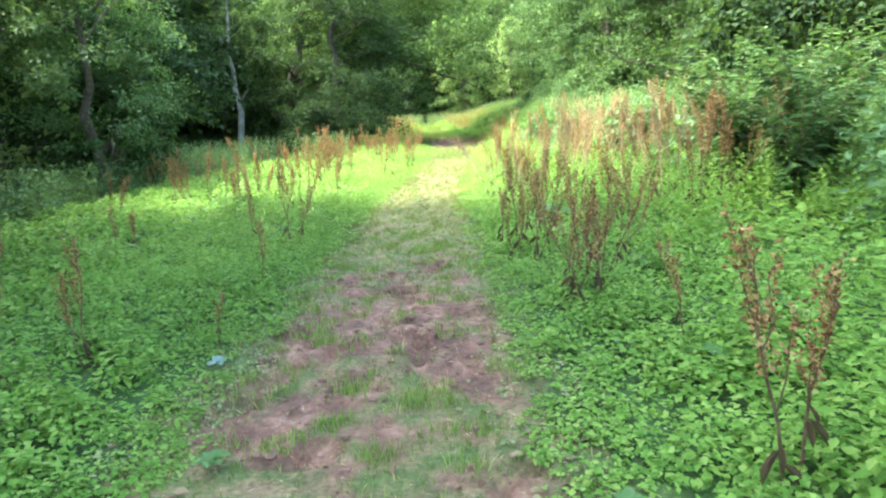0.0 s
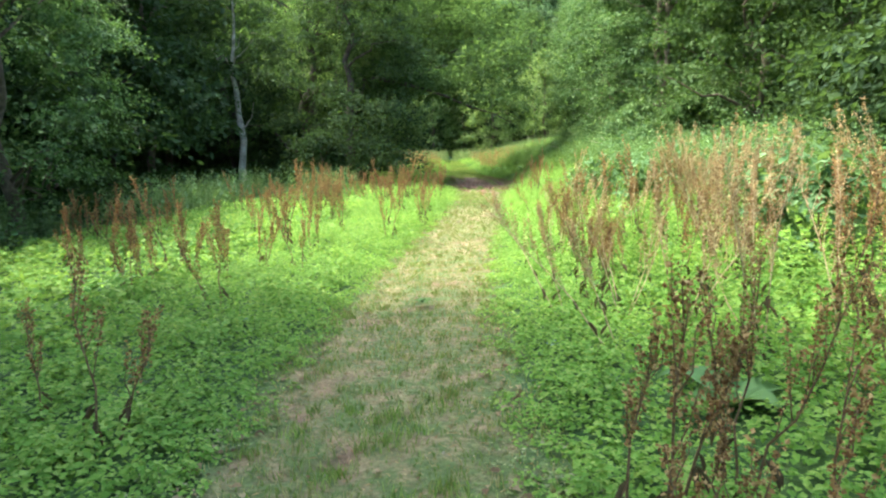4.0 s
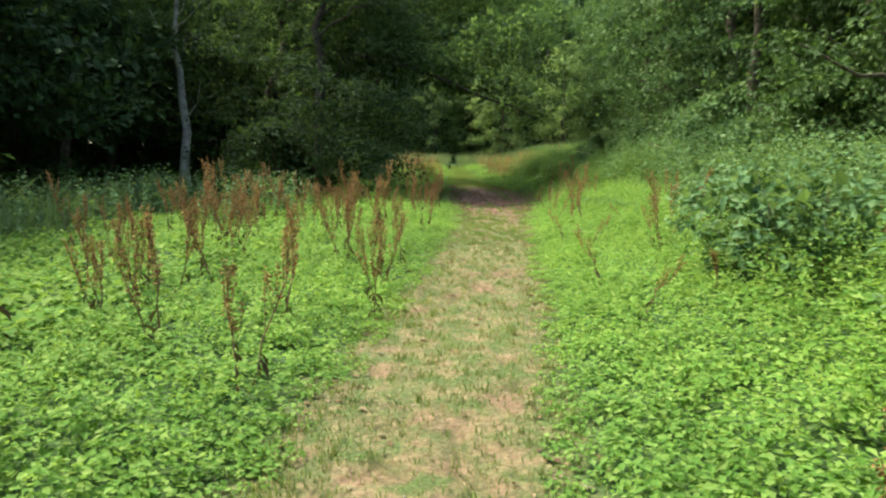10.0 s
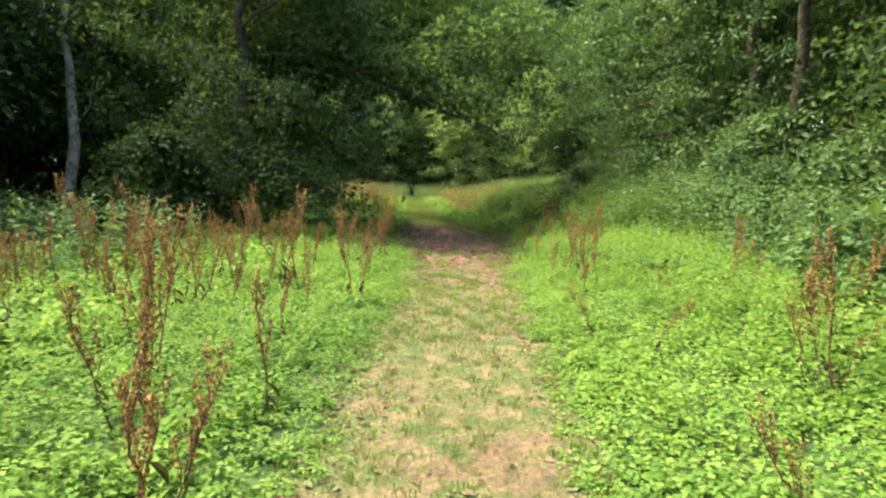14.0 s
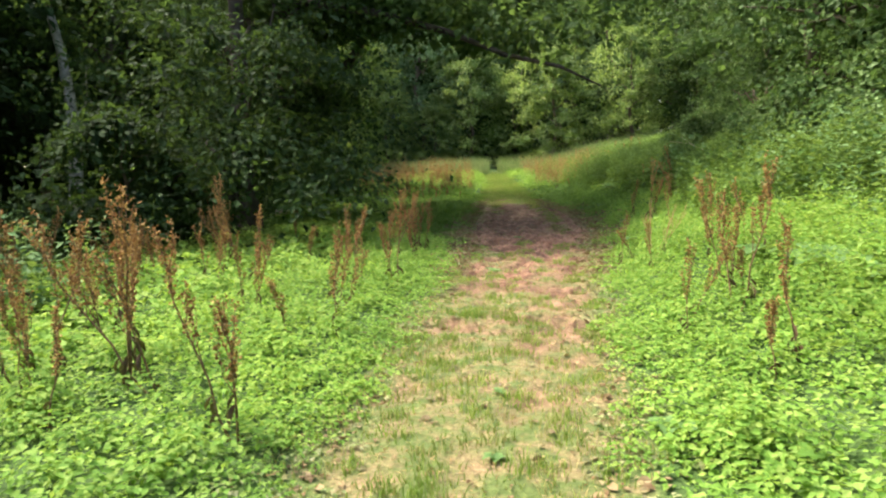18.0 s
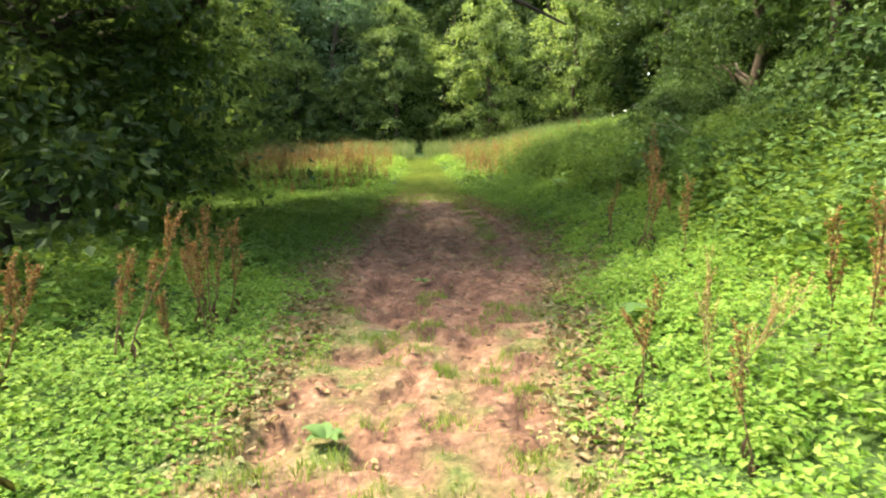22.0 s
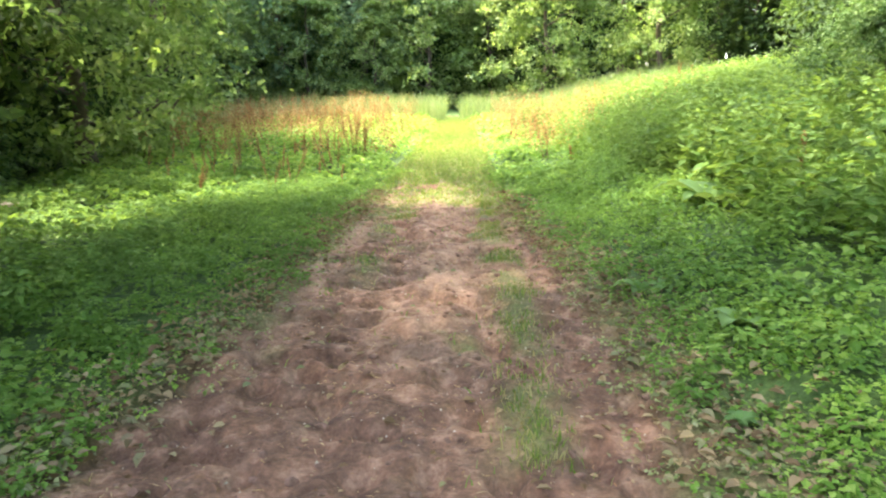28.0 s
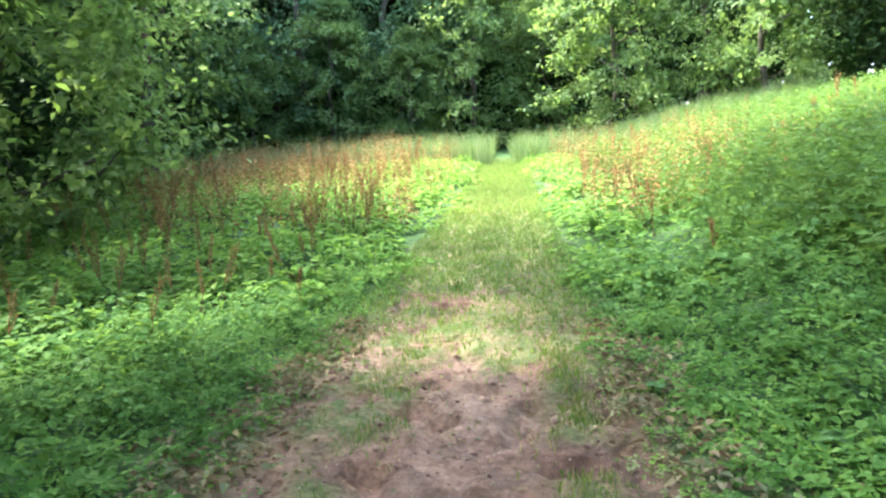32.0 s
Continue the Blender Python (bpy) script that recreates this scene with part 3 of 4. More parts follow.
bough = [(0.1, -0.1, 4.4), (2.4, -3.2, 5.5), (5.1, -5.8, 5.4), (6.8, -6.0, 5.0), (8.4, -6.3, 4.45), (9.7, -6.4, 3.85), (10.8, -6.8, 3.5), (11.6, -7.0, 3.05)]
link("limb", mesh_np("limb", *tube(bough, [0.2, 0.15, 0.1, 0.085, 0.065, 0.05, 0.035, 0.012], 8), M_DARKBARK, True), big, "dark bough reaching across the path")

# the tree on the bank whose leaves hang out over the slope
bank = tree("bank_tree", "green tree on the bank with boughs hanging low", 43, 12, 4.7, 2.4, 190, 24000, 0.135, M_SUNNY, trunk_r=0.24, limbs=10, clump=0.8, flat=0.5)
settle(bank, 7.9, 37.4)
put(bank, 7.3, 33.4, 200, 0.8)
put(bank, -9.9, 17.8, 150, 0.62, label="sunlit young tree at the wood's edge")
put(ash, 8.8, 27.0, 90, 0.8)
put(bank, 6.6, 41.2, 190, 0.85)
put(bank, 6.8, 45.6, 280, 0.7)

# the wood beyond, which nobody could count
def woods(name, xs, ys, n, h, depth, seed):
    gg = np.random.default_rng(seed)
    t = gg.random(n)
    px, py = np.interp(t, np.linspace(0, 1, len(xs)), xs), np.interp(t, np.linspace(0, 1, len(ys)), ys)
    px, py = px + gg.normal(0, depth, n), py + gg.normal(0, depth, n)
    hh = h * (0.75 + 0.4 * vnoise(px, py, 4))
    z = land(px, py) + hh * gg.random(n) ** 0.9
    ax = unit(gg.normal(size=(n, 3)) - np.array([0, 0, 0.3]))
    up = unit(gg.normal(0, 0.6, (n, 3)) + np.array([0, 0, 0.8]))
    ln = 1.1 * (0.5 + gg.random(n))
    v, f = leaves(np.stack([px, py, z], 1), ax, up, ln, ln * 0.62)
    tagged(link(name, mesh_np(name, v, f, M_DARK)), "dense woodland beyond the meadow, leaves darkened for shade", "woodland", kind="stuff")

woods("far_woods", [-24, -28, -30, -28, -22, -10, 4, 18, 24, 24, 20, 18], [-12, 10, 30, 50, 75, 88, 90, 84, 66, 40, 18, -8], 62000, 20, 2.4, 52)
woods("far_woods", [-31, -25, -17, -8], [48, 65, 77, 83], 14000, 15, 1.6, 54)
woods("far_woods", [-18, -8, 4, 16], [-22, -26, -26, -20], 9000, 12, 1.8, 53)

# ---- ground cover: low leaves on both sides of the path ----
def cover(name, label, x0, x1, y0, y1, clumps, per, radius, leaf, height, mat, seed, round_=False, keep=None, start=0.9):
    """Low plants in domed clumps of single leaves, with gaps between them."""
    gg = np.random.default_rng(seed)
    n = int((x1 - x0) * (y1 - y0) * clumps)
    x, y = x0 + (x1 - x0) * gg.random(n), y0 + (y1 - y0) * gg.random(n)
    edge = np.abs(x - path_x(y)) / half_width(y) + (vnoise(x, y, 0.5) - 0.5) * 0.3 + (vnoise(x, y, 0.16) - 0.5) * 0.25
    ok = gg.random(n) < sstep(start, start + 0.3, edge)
    if keep is not None:
        ok &= keep(x, y)
    x, y, edge = x[ok], y[ok], edge[ok]
    n = len(x)
    grow = 0.22 + 0.78 * sstep(1.0, 1.8, edge)
    h = height * (0.3 + 0.6 * vnoise(x, y, 1.1) + 0.5 * gg.random(n)) * grow
    R = radius * (0.6 + 0.7 * gg.random(n)) * (0.5 + 0.5 * grow)
    i = np.repeat(np.arange(n), per)
    m = len(i)
    a, q = gg.random(m) * 2 * math.pi, np.sqrt(gg.random(m))
    out = np.stack([np.cos(a), np.sin(a), np.zeros(m)], 1)
    px, py = x[i] + out[:, 0] * q * R[i], y[i] + out[:, 1] * q * R[i]
    z = land(px, py) + 0.012 + h[i] * (1 - 0.72 * q * q) * (0.62 + 0.38 * np.sqrt(gg.random(m)))
    ax = out + gg.normal(0, 0.55, (m, 3)) * np.array([1, 1, 0.4])
    ax[:, 2] -= 0.25 * q
    up = unit(np.array([0, 0, 1.0]) + out * (0.55 * q)[:, None] + gg.normal(0, 0.28, (m, 3)))
    ln = leaf * (0.6 + 0.8 * gg.random(m)) * (0.65 + 0.35 * grow[i])
    v, f = leaves(np.stack([px, py, z], 1), ax, up, ln, ln * (0.6 + 0.3 * gg.random(m)), 0.12, round_)
    return tagged(link(name, mesh_np(name, v, f, mat)), label, "plants", kind="stuff")


def off_path(a, b):
    return lambda x, y: (np.abs(x - path_x(y)) >= a) & (np.abs(x - path_x(y)) < b) & (x > left_edge(y))


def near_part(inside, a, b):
    """Off the path by a to b metres, before or past the line where the shade-darkened leaves begin."""
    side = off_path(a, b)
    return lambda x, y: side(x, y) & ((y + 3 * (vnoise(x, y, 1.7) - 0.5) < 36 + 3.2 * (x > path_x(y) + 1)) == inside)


cover("ground_cover", "bright green low leafy ground cover beside the path", -5.2, 4, 0.6, 41, 9, 62, 0.17, 0.042, 0.30, M_COVER, 61, False, near_part(True, 0, 2.9))
cover("ground_cover", "fine green leaves filling the ground cover beside the path", -5.2, 4, 0.6, 41, 36, 38, 0.15, 0.042, 0.20, M_COVER, 64, False, near_part(True, 0, 3.7))
cover("ground_cover", "bright green low leafy ground cover across the meadow", -12, 9, -1, 41, 14, 28, 0.24, 0.085, 0.32, M_COVER, 62, False, near_part(True, 3.1, 11))
# Past the tree the cover's leaf colour carries shade too.
cover("ground_cover", "deep green leafy ground cover by the path, darkened for shade", -5.2, 4, 34.5, 48, 12, 36, 0.18, 0.058, 0.34, M_DEEP, 68, True, near_part(False, 0, 3.3))
cover("ground_cover", "fine deep green leaves under the overhanging tree, darkened for shade", -5.2, 4, 34.5, 48, 30, 36, 0.15, 0.045, 0.22, M_DEEP, 69, False, near_part(False, 0, 3.7))
cover("ground_cover", "deep green ground cover on bank and meadow, darkened for shade", -12, 9, 34.5, 48, 13, 28, 0.25, 0.09, 0.34, M_DEEP, 70, False, near_part(False, 3.1, 11))
cover("ground_cover", "yellow-green ground cover in the far clearing", -17, 6, 46.8, 67, 8, 30, 0.27, 0.11, 0.34, M_COVER, 63, False, lambda x, y: off_path(0, 14)(x, y) & (x < path_x(y) + 1.9))
cover("ground_cover", "deep green ground cover on the clearing's bank, darkened for shade", -4, 6, 46.8, 67, 8, 30, 0.27, 0.11, 0.34, M_DEEP, 60, False, lambda x, y: x > path_x(y) + 1.5)


def upright(name, label, region, n, height, leaf, mat, seed, spread=0.10, per=16, category="plants"):
    """A stand of tall leafy stalks: leaves in rings up each stalk."""
    gg = np.random.default_rng(seed)
    x0, x1, y0, y1, keep = region
    x, y = x0 + (x1 - x0) * gg.random(n), y0 + (y1 - y0) * gg.random(n)
    ok = keep(x, y)
    x, y = x[ok], y[ok]
    n = len(x)
    H = height * (0.6 + 0.5 * vnoise(x, y, 1.6) + 0.25 * gg.random(n))
    lean = gg.normal(0, 0.12, (n, 2))
    k = np.tile(np.arange(per), n)
    i = np.repeat(np.arange(n), per)
    t = (k + gg.random(len(k))) / per
    a = k * 2.4 + gg.random(len(k)) * 1.5
    pos = np.stack([x[i] + lean[i, 0] * t * H[i], y[i] + lean[i, 1] * t * H[i], land(x[i], y[i]) + H[i] * (0.08 + 0.92 * t)], 1)
    ax = np.stack([np.cos(a), np.sin(a), gg.normal(-0.15, 0.3, len(k))], 1)
    up = unit(np.array([0, 0, 1.0]) + gg.normal(0, 0.4, (len(k), 3)))
    ln = leaf * (1.15 - 0.6 * t) * (0.6 + 0.8 * gg.random(len(k)))
    v, f = leaves(pos + ax * 0.01, ax, up, ln, ln * 0.5)
    return tagged(link(name, mesh_np(name, v, f, mat)), label, category, kind="stuff")


upright("nettles", "blue-green nettle stand along the wood's edge", (-15, -5, 2, 62, lambda x, y: (x < left_edge(y) + 0.6 * (vnoise(x, y, 2) - 0.3)) & (x > left_edge(y) - 3.2) & ((y < 34) | (y > 43))), 5200, 1.15, 0.15, M_NETTLE, 71)
upright("nettles", "tall green weeds and nettles on the bank", (1.6, 8.5, 5, 35, lambda x, y: (x - path_x(y)) > 2.35 + 1.6 * vnoise(x, y, 2.2) + np.interp(y, [0, 6, 12, 20, 27, 35], [0.9, 1.2, 1.5, 1.0, 0.4, 0.3])), 6800, 1.35, 0.125, M_NETTLE, 72)
upright("nettles", "small nettle clump behind the dry docks", (-7.0, -4.8, 26.5, 29.5, lambda x, y: vnoise(x, y, 0.8) > 0.35), 130, 1.1, 0.14, M_NETTLE, 78)
cover("seedlings", "low seedlings and trodden weeds fringing the bare earth", -5.2, 3.4, 0.6, 49, 46, 16, 0.11, 0.042, 0.075, M_COVER, 66, False, lambda x, y: (np.abs(x - path_x(y)) > half_width(y) * 0.85) & (np.abs(x - path_x(y)) < half_width(y) + 0.9), start=0.72)
cover("seedlings", "dusty grey-green weeds straggling over the edge of the mud", -5.2, 3.4, 0.6, 47, 40, 12, 0.10, 0.038, 0.06, M_DUSTY, 67, False, lambda x, y: (np.abs(x - path_x(y)) > half_width(y) * 0.72) & (np.abs(x - path_x(y)) < half_width(y) + 0.35) & ((y < 8.5) | (y > 22)) & (vnoise(x, y, 0.3) > 0.35), start=0.55)
upright("dock_stand", "dense rusty stand of dry docks in the far clearing", (-16, 4, 50.5, 62.5, lambda x, y: ((x < path_x(y) - 1.3) & (x > left_edge(y) + 2 - (y - 52) * 0.2) | (x > path_x(y) + 1.5) & (x < path_x(y) + 5.0)) & (vnoise(x, y, 1.5) > 0.3)), 2300, 1.05, 0.075, M_DOCK, 75, per=32, category="dry docks")
upright("bank_weeds", "leafy weeds and young brambles on the sunny bank", (-2, 7, 43, 64, lambda x, y: (x - path_x(y)) > 2.0 + 1.2 * vnoise(x, y, 1.4)), 3600, 0.75, 0.14, M_WEED, 76)
upright("young_weeds", "scattered young weeds standing out of the ground cover", (-6, 5, 1.5, 48, lambda x, y: (np.abs(x - path_x(y)) > half_width(y) * 1.3) & (vnoise(x, y, 1.1) > 0.55)), 2600, 0.42, 0.066, M_COVER, 74, per=18)
upright("tall_weeds", "bright green leafy weeds rising on the bank", (0.8, 6, 1.5, 34, lambda x, y: (x - path_x(y) > 1.75 + 0.7 * vnoise(x, y, 1.3)) & (x - path_x(y) < 4.4) & (vnoise(x + 4, y, 0.9) > 0.36)), 5400, 0.66, 0.066, M_COVER, 77, per=24)
upright("bramble_stand", "dark leafy brambles and weeds on the bank", (1.4, 9, 33, 53, lambda x, y: (x - path_x(y)) > 2.5 + 1.0 * vnoise(x, y, 1.7)), 5000, 1.0, 0.135, M_WEED, 73, per=16)


# ---- grass ----
def blades(name, label, x, y, h, w, mat, seed, lean=0.5, z0=0.0):
    gg = np.random.default_rng(seed)
    n = len(x)
    d = rand_dirs(n, gg)
    base = np.stack([x, y, land(x, y) + relief(x, y) - 0.004], 1)
    s = rand_dirs(n, gg) * (w * (0.6 + 0.8 * gg.random(n)))[:, None]
    hh = h * (0.5 + gg.random(n))
    bend = d * (hh * lean * gg.random(n))[:, None]
    tip = base + bend + np.stack([np.zeros(n), np.zeros(n), hh], 1)
    midp = base + bend * 0.3 + np.stack([np.zeros(n), np.zeros(n), hh * 0.55], 1)
    v = np.stack([base - s, base + s, midp + s * 0.8, tip, midp - s * 0.8], 1).reshape(-1, 3)
    f = (np.array([[0, 1, 2], [0, 2, 4], [4, 2, 3]])[None] + (np.arange(n) * 5)[:, None, None]).reshape(-1, 3)
    return tagged(link(name, mesh_np(name, v, f, mat)), label, "grass", kind="stuff")


g = np.random.default_rng(81)
n = 105000
y = 0.8 + 63 * g.random(n) ** 1.15
x = path_x(y) + half_width(y) * 1.25 * (2 * g.random(n) - 1)
tuft = g.random(n) < 0.4
ty = 0.8 + 63 * g.random(2600)
tx = path_x(ty) + half_width(ty) * 1.2 * (2 * g.random(2600) - 1)
k = g.integers(0, 2600, n)
x, y = np.where(tuft, tx[k] + g.normal(0, 0.035, n), x), np.where(tuft, ty[k] + g.normal(0, 0.035, n), y)
thin = np.interp(y, [0, 6, 9, 26, 33, 43, 47], [0.75, 0.85, 1, 0.8, 0.25, 0.3, 1.0])
ok = g.random(n) < (1 - 0.93 * bare_earth(x, y)) * thin
n2 = 30000
y2 = 44.5 + 18 * g.random(n2)
x2 = path_x(y2) + half_width(y2) * 1.2 * (2 * g.random(n2) - 1)
k2 = g.random(n2) < sstep(44.5, 48, y2)
blades("path_grass", "bright short grass of the path in the far clearing", x2[k2], y2[k2], np.full(k2.sum(), 0.05), np.full(k2.sum(), 0.006), M_LUSH, 85, 0.9)
blades("path_grass", "short trodden grass with straw on the path", x[ok], y[ok], np.where(tuft[ok], 0.055, 0.034), np.full(ok.sum(), 0.0036), M_GRASS, 82, 0.9)
n = 15000
y, x = 44 + 24 * g.random(n), 0 + 9 * g.random(n)
x = path_x(y) + 2.2 + 7 * g.random(n)
ok = (x - path_x(y) > 2.2 + 1.5 * vnoise(x, y, 2))
# The weed leaf's darker green replaces shade missing on this bank.
blades("tall_grass", "tall green grass on the bank, darkened for shade", x[ok], y[ok], np.full(ok.sum(), 0.5), np.full(ok.sum(), 0.007), M_WEED, 83, 0.9)
n = 20000
y, x = 61.5 + 4 * g.random(n), -16 + 22 * g.random(n)
ok = np.abs(x - path_x(y)) > 0.3
blades("tall_grass", "tall bluish grass closing the far clearing", x[ok], y[ok], np.full(ok.sum(), 0.72), np.full(ok.sum(), 0.008), M_PALEGRASS, 84, 0.7)

# grass left standing between the wheel lines
n = 9000
y = np.where(g.random(n) < 0.62, 35.4 + 11 * g.random(n), 40.6 + 5.2 * g.random(n))
u = np.where(y * 0 + g.random(n) < 0.6, 0.67, np.interp(y, [40.6, 42.8, 45.8], [-0.8, -0.66, -0.42])) + g.normal(0, 0.11, n)
ok = ((u > 0) | (y > 40.6)) & (vnoise(path_x(y) + u, y, 0.42) + 0.25 * (g.random(n) - 0.5) > 0.54)
blades("grass_tufts", "strips of grass between the wheel lines of the mud", (path_x(y) + u)[ok], y[ok], np.full(ok.sum(), 0.045), np.full(ok.sum(), 0.0042), M_GRASS, 87, 0.9)
n = 6500
y = 5 + 30 * g.random(n)
x = left_edge(y) - 0.1 - 3.0 * g.random(n) ** 1.2
ok = vnoise(x, y, 1.3) + 0.4 * (g.random(n) - 0.5) > 0.5
blades("tall_grass", "tall bluish grass along the wood's edge", x[ok], y[ok], 0.55 + 0.5 * vnoise(x[ok], y[ok], 0.8), np.full(ok.sum(), 0.009), M_BLUEGRASS, 88, 0.9)

# tufts of longer grass left standing in the bare earth
m = 240
ty = np.where(g.random(m) < 0.45, 0.9 + 8 * g.random(m), 24 + 10.5 * g.random(m))
tx = path_x(ty) + half_width(ty) * (1.9 * g.random(m) - 0.95)
k = np.repeat(np.arange(m), 62)
x, y = tx[k] + g.normal(0, 0.055, len(k)), ty[k] + g.normal(0, 0.055, len(k))
blades("grass_tufts", "small green grass tufts in the trodden earth", x, y, np.full(len(k), 0.055), np.full(len(k), 0.0032), M_LUSH, 86, 0.8)

# pale dead leaves and crumbs along the edges of the bare earth
n = 15000
y = 0.8 + 47 * g.random(n)
u = (1.0 + g.normal(0, 0.16, n)) * np.where(g.random(n) < 0.5, -1, 1)
u = np.where(g.random(n) < 0.25, 2 * g.random(n) - 1, u)
x = path_x(y) + half_width(y) * u
ok = g.random(n) < np.interp(y, [0, 6, 10, 20, 27, 33, 42, 47], [0.5, 0.4, 0.25, 0.35, 0.7, 1.0, 0.9, 0.4])
x, y = x[ok], y[ok]
n = len(x)
ax = rand_dirs(n, g)
ln = 0.022 + 0.05 * g.random(n) ** 2
v, f = leaves(np.stack([x, y, land(x, y) + relief(x, y) + 0.012], 1), ax, unit(np.array([0, 0, 1.0]) + g.normal(0, 0.3, (n, 3))), ln, ln * 0.65, 0.2, True)
tagged(link("dead_leaves", mesh_np("dead_leaves", v, f, M_DEAD)), "pale dead leaves lying along the trodden earth", "leaves", kind="stuff")


n = 8200
y = 31 + 15.5 * g.random(n)
x = path_x(y) + half_width(y) * (1.06 + g.normal(0, 0.15, n)) * np.where(g.random(n) < 0.5, -1, 1)
ln = 0.026 + 0.06 * g.random(n) ** 1.6
v, f = leaves(np.stack([x, y, land(x, y) + np.maximum(relief(x, y), 0) + 0.015 + 0.03 * g.random(n)], 1), rand_dirs(n, g) + g.normal(0, 0.25, (n, 3)), unit(np.array([0, 0, 1.0]) + g.normal(0, 0.45, (n, 3))), ln, ln * 0.6, 0.3, True)
tagged(link("dead_leaves", mesh_np("dead_leaves", v, f, M_DEAD)), "curled pale dead leaves banked beside the mud", "leaves", kind="stuff")


# ---- dry docks with rusty seed heads ----
def dock(label, seed, height, stems, bend=0.0, fan=0.20, dry=None, stalk=None):
    """Dry stalks that fork upwards from one root, thick with seed towards the top."""
    gg = np.random.default_rng(seed)
    root = tagged(new("dock_plant"), label, "dry dock", "dry docks in the meadow")
    a0 = gg.random() * 6.28
    for s in range(stems):
        h = height * (0.75 + 0.3 * gg.random())
        a = a0 + s * 6.28 / stems + gg.normal(0, 0.4)
        spread = fan * (stems > 1) + 0.04
        base = np.array([0.02 * math.cos(a), 0.02 * math.sin(a), -0.05])
        top = base + np.array([(spread * math.cos(a) + bend) * h, spread * math.sin(a) * h, h])
        axis = wobble(base, top, 7, 0.025, gg)
        axis[:, 2] += 0.06 * h * np.sin(np.linspace(0, math.pi, 7)) * (abs(bend) > 0.3)
        knots = np.linspace(0, 1, 7)
        pieces = [tube(axis, np.linspace(0.0085, 0.002, 7), 5)]
        seeds = []
        for b in range(7):
            t = 0.36 + 0.5 * b / 7 + 0.05 * gg.random()
            p = np.array([np.interp(t, knots, axis[:, i]) for i in range(3)])
            aa = gg.random() * 6.28
            ln = h * (0.16 + 0.22 * gg.random()) * (1.25 - 0.6 * t)
            q = p + np.array([math.cos(aa) * 0.19 + bend * 0.6, math.sin(aa) * 0.19, 0.98]) * ln
            br = wobble(p, q, 4, 0.012, gg)
            pieces.append(tube(br, [0.0035, 0.003, 0.002, 0.0012], 3))
            m = int(22 + 80 * ln)
            w = gg.random((m, 1)) ** 0.8
            seeds.append(br[0] + (br[-1] - br[0]) * (0.2 + 0.85 * w) + gg.normal(0, 0.009, (m, 3)))
        tt = 0.5 + 0.52 * gg.random((95, 1))
        seeds.append(np.concatenate([np.interp(tt, knots, axis[:, i]) for i in range(3)], 1) + gg.normal(0, 0.009, (95, 3)))
        stem = link("stem", mesh_np("stem", *join(pieces), stalk or M_STEM, True), root)
        sp = np.concatenate(seeds)
        n = len(sp)
        ln = 0.011 + 0.016 * gg.random(n)
        v, f = leaves(sp, gg.normal(size=(n, 3)) + np.array([0, 0, 0.6]), unit(gg.normal(size=(n, 3))), ln, ln * 0.75, 0.25)
        tagged(link("seed_head", mesh_np("seed_head", v, f, dry or M_DOCK), stem), kind="stuff")
        for k in range(5):
            t = 0.05 + 0.38 * gg.random()
            p = np.array([[np.interp(t, knots, axis[:, i]) for i in range(3)]])
            aa = gg.random() * 6.28
            ln = np.array([0.07 + 0.10 * gg.random()])
            v, f = leaves(p, np.array([[math.cos(aa), math.sin(aa), -1.2]]), np.array([[math.cos(aa), math.sin(aa), 0.6]]), ln, ln * 0.24, 0.5, True)
            link("leaf", mesh_np("leaf", v, f, M_CURL), stem)
    return root


docks = [dock("dry rusty-brown dock stalk in the ground cover", 91, 0.95, 1), dock("tall dry dock with rusty seed heads", 92, 1.15, 2),
         dock("clump of dry brown dock stalks", 93, 1.05, 3), dock("short dry dock stalk", 94, 0.7, 1),
         dock("leaning dry dock with drooping seed heads", 95, 1.0, 1, 0.55), dock("tall reddish dock clump on the bank", 96, 1.35, 3, 0.12),
         dock("tall straw-coloured dock stalks fanned out over the bank", 98, 1.5, 4, 0.10, 0.34, M_TAN, M_STRAW), dock("slanting bleached dock stalks", 99, 1.35, 2, 0.6, 0.2, M_TAN, M_STRAW)]
spots = []   # x, y, which, scale
# single plants that stand out
spots += [(1.55, 2.4, 1, 1.1), (1.62, 3.75, 4, 0.7), (1.3, 5.7, 1, 1.0), (1.45, 5.45, 5, 0.85), (1.28, 4.92, 1, 0.95), (1.08, 5.02, 2, 0.85), (0.96, 6.5, 5, 0.95), (0.8, 6.8, 2, 0.95), (0.69, 7.5, 0, 1.0)]
spots += [(1.2, 7.7, 5, 1.05), (0.88, 7.6, 1, 1.0), (2.06, 7.2, 2, 0.9), (2.75, 8.1, 5, 1.2), (3.34, 7.85, 5, 1.25), (2.85, 7.3, 1, 1.1), (1.99, 9.5, 6, 1.0), (2.6, 9.6, 5, 1.2), (3.0, 7.9, 5, 1.3), (4.3, 8.6, 5, 1.1), (1.3, 13.7, 5, 1.05), (0.8, 11.0, 7, 0.9), (2.1, 13.3, 5, 1.3), (0.92, 14.0, 0, 0.9)]
spots += [(-2.29, 4.0, 1, 0.7), (-1.78, 6.26, 0, 0.7), (-1.5, 4.37, 4, 0.55), (-1.98, 8.25, 1, 0.9), (-2.7, 11.3, 1, 0.9), (-3.39, 13.3, 0, 0.9), (-2.49, 13.5, 1, 0.8), (-3.97, 12.4, 2, 0.95), (-1.77, 16.6, 1, 0.9), (-2.77, 17.3, 0, 0.9), (-1.33, 18.7, 0, 0.95), (-2.67, 14.75, 0, 0.8), (-2.78, 15.5, 3, 0.9), (-3.76, 18.7, 0, 1.0)]
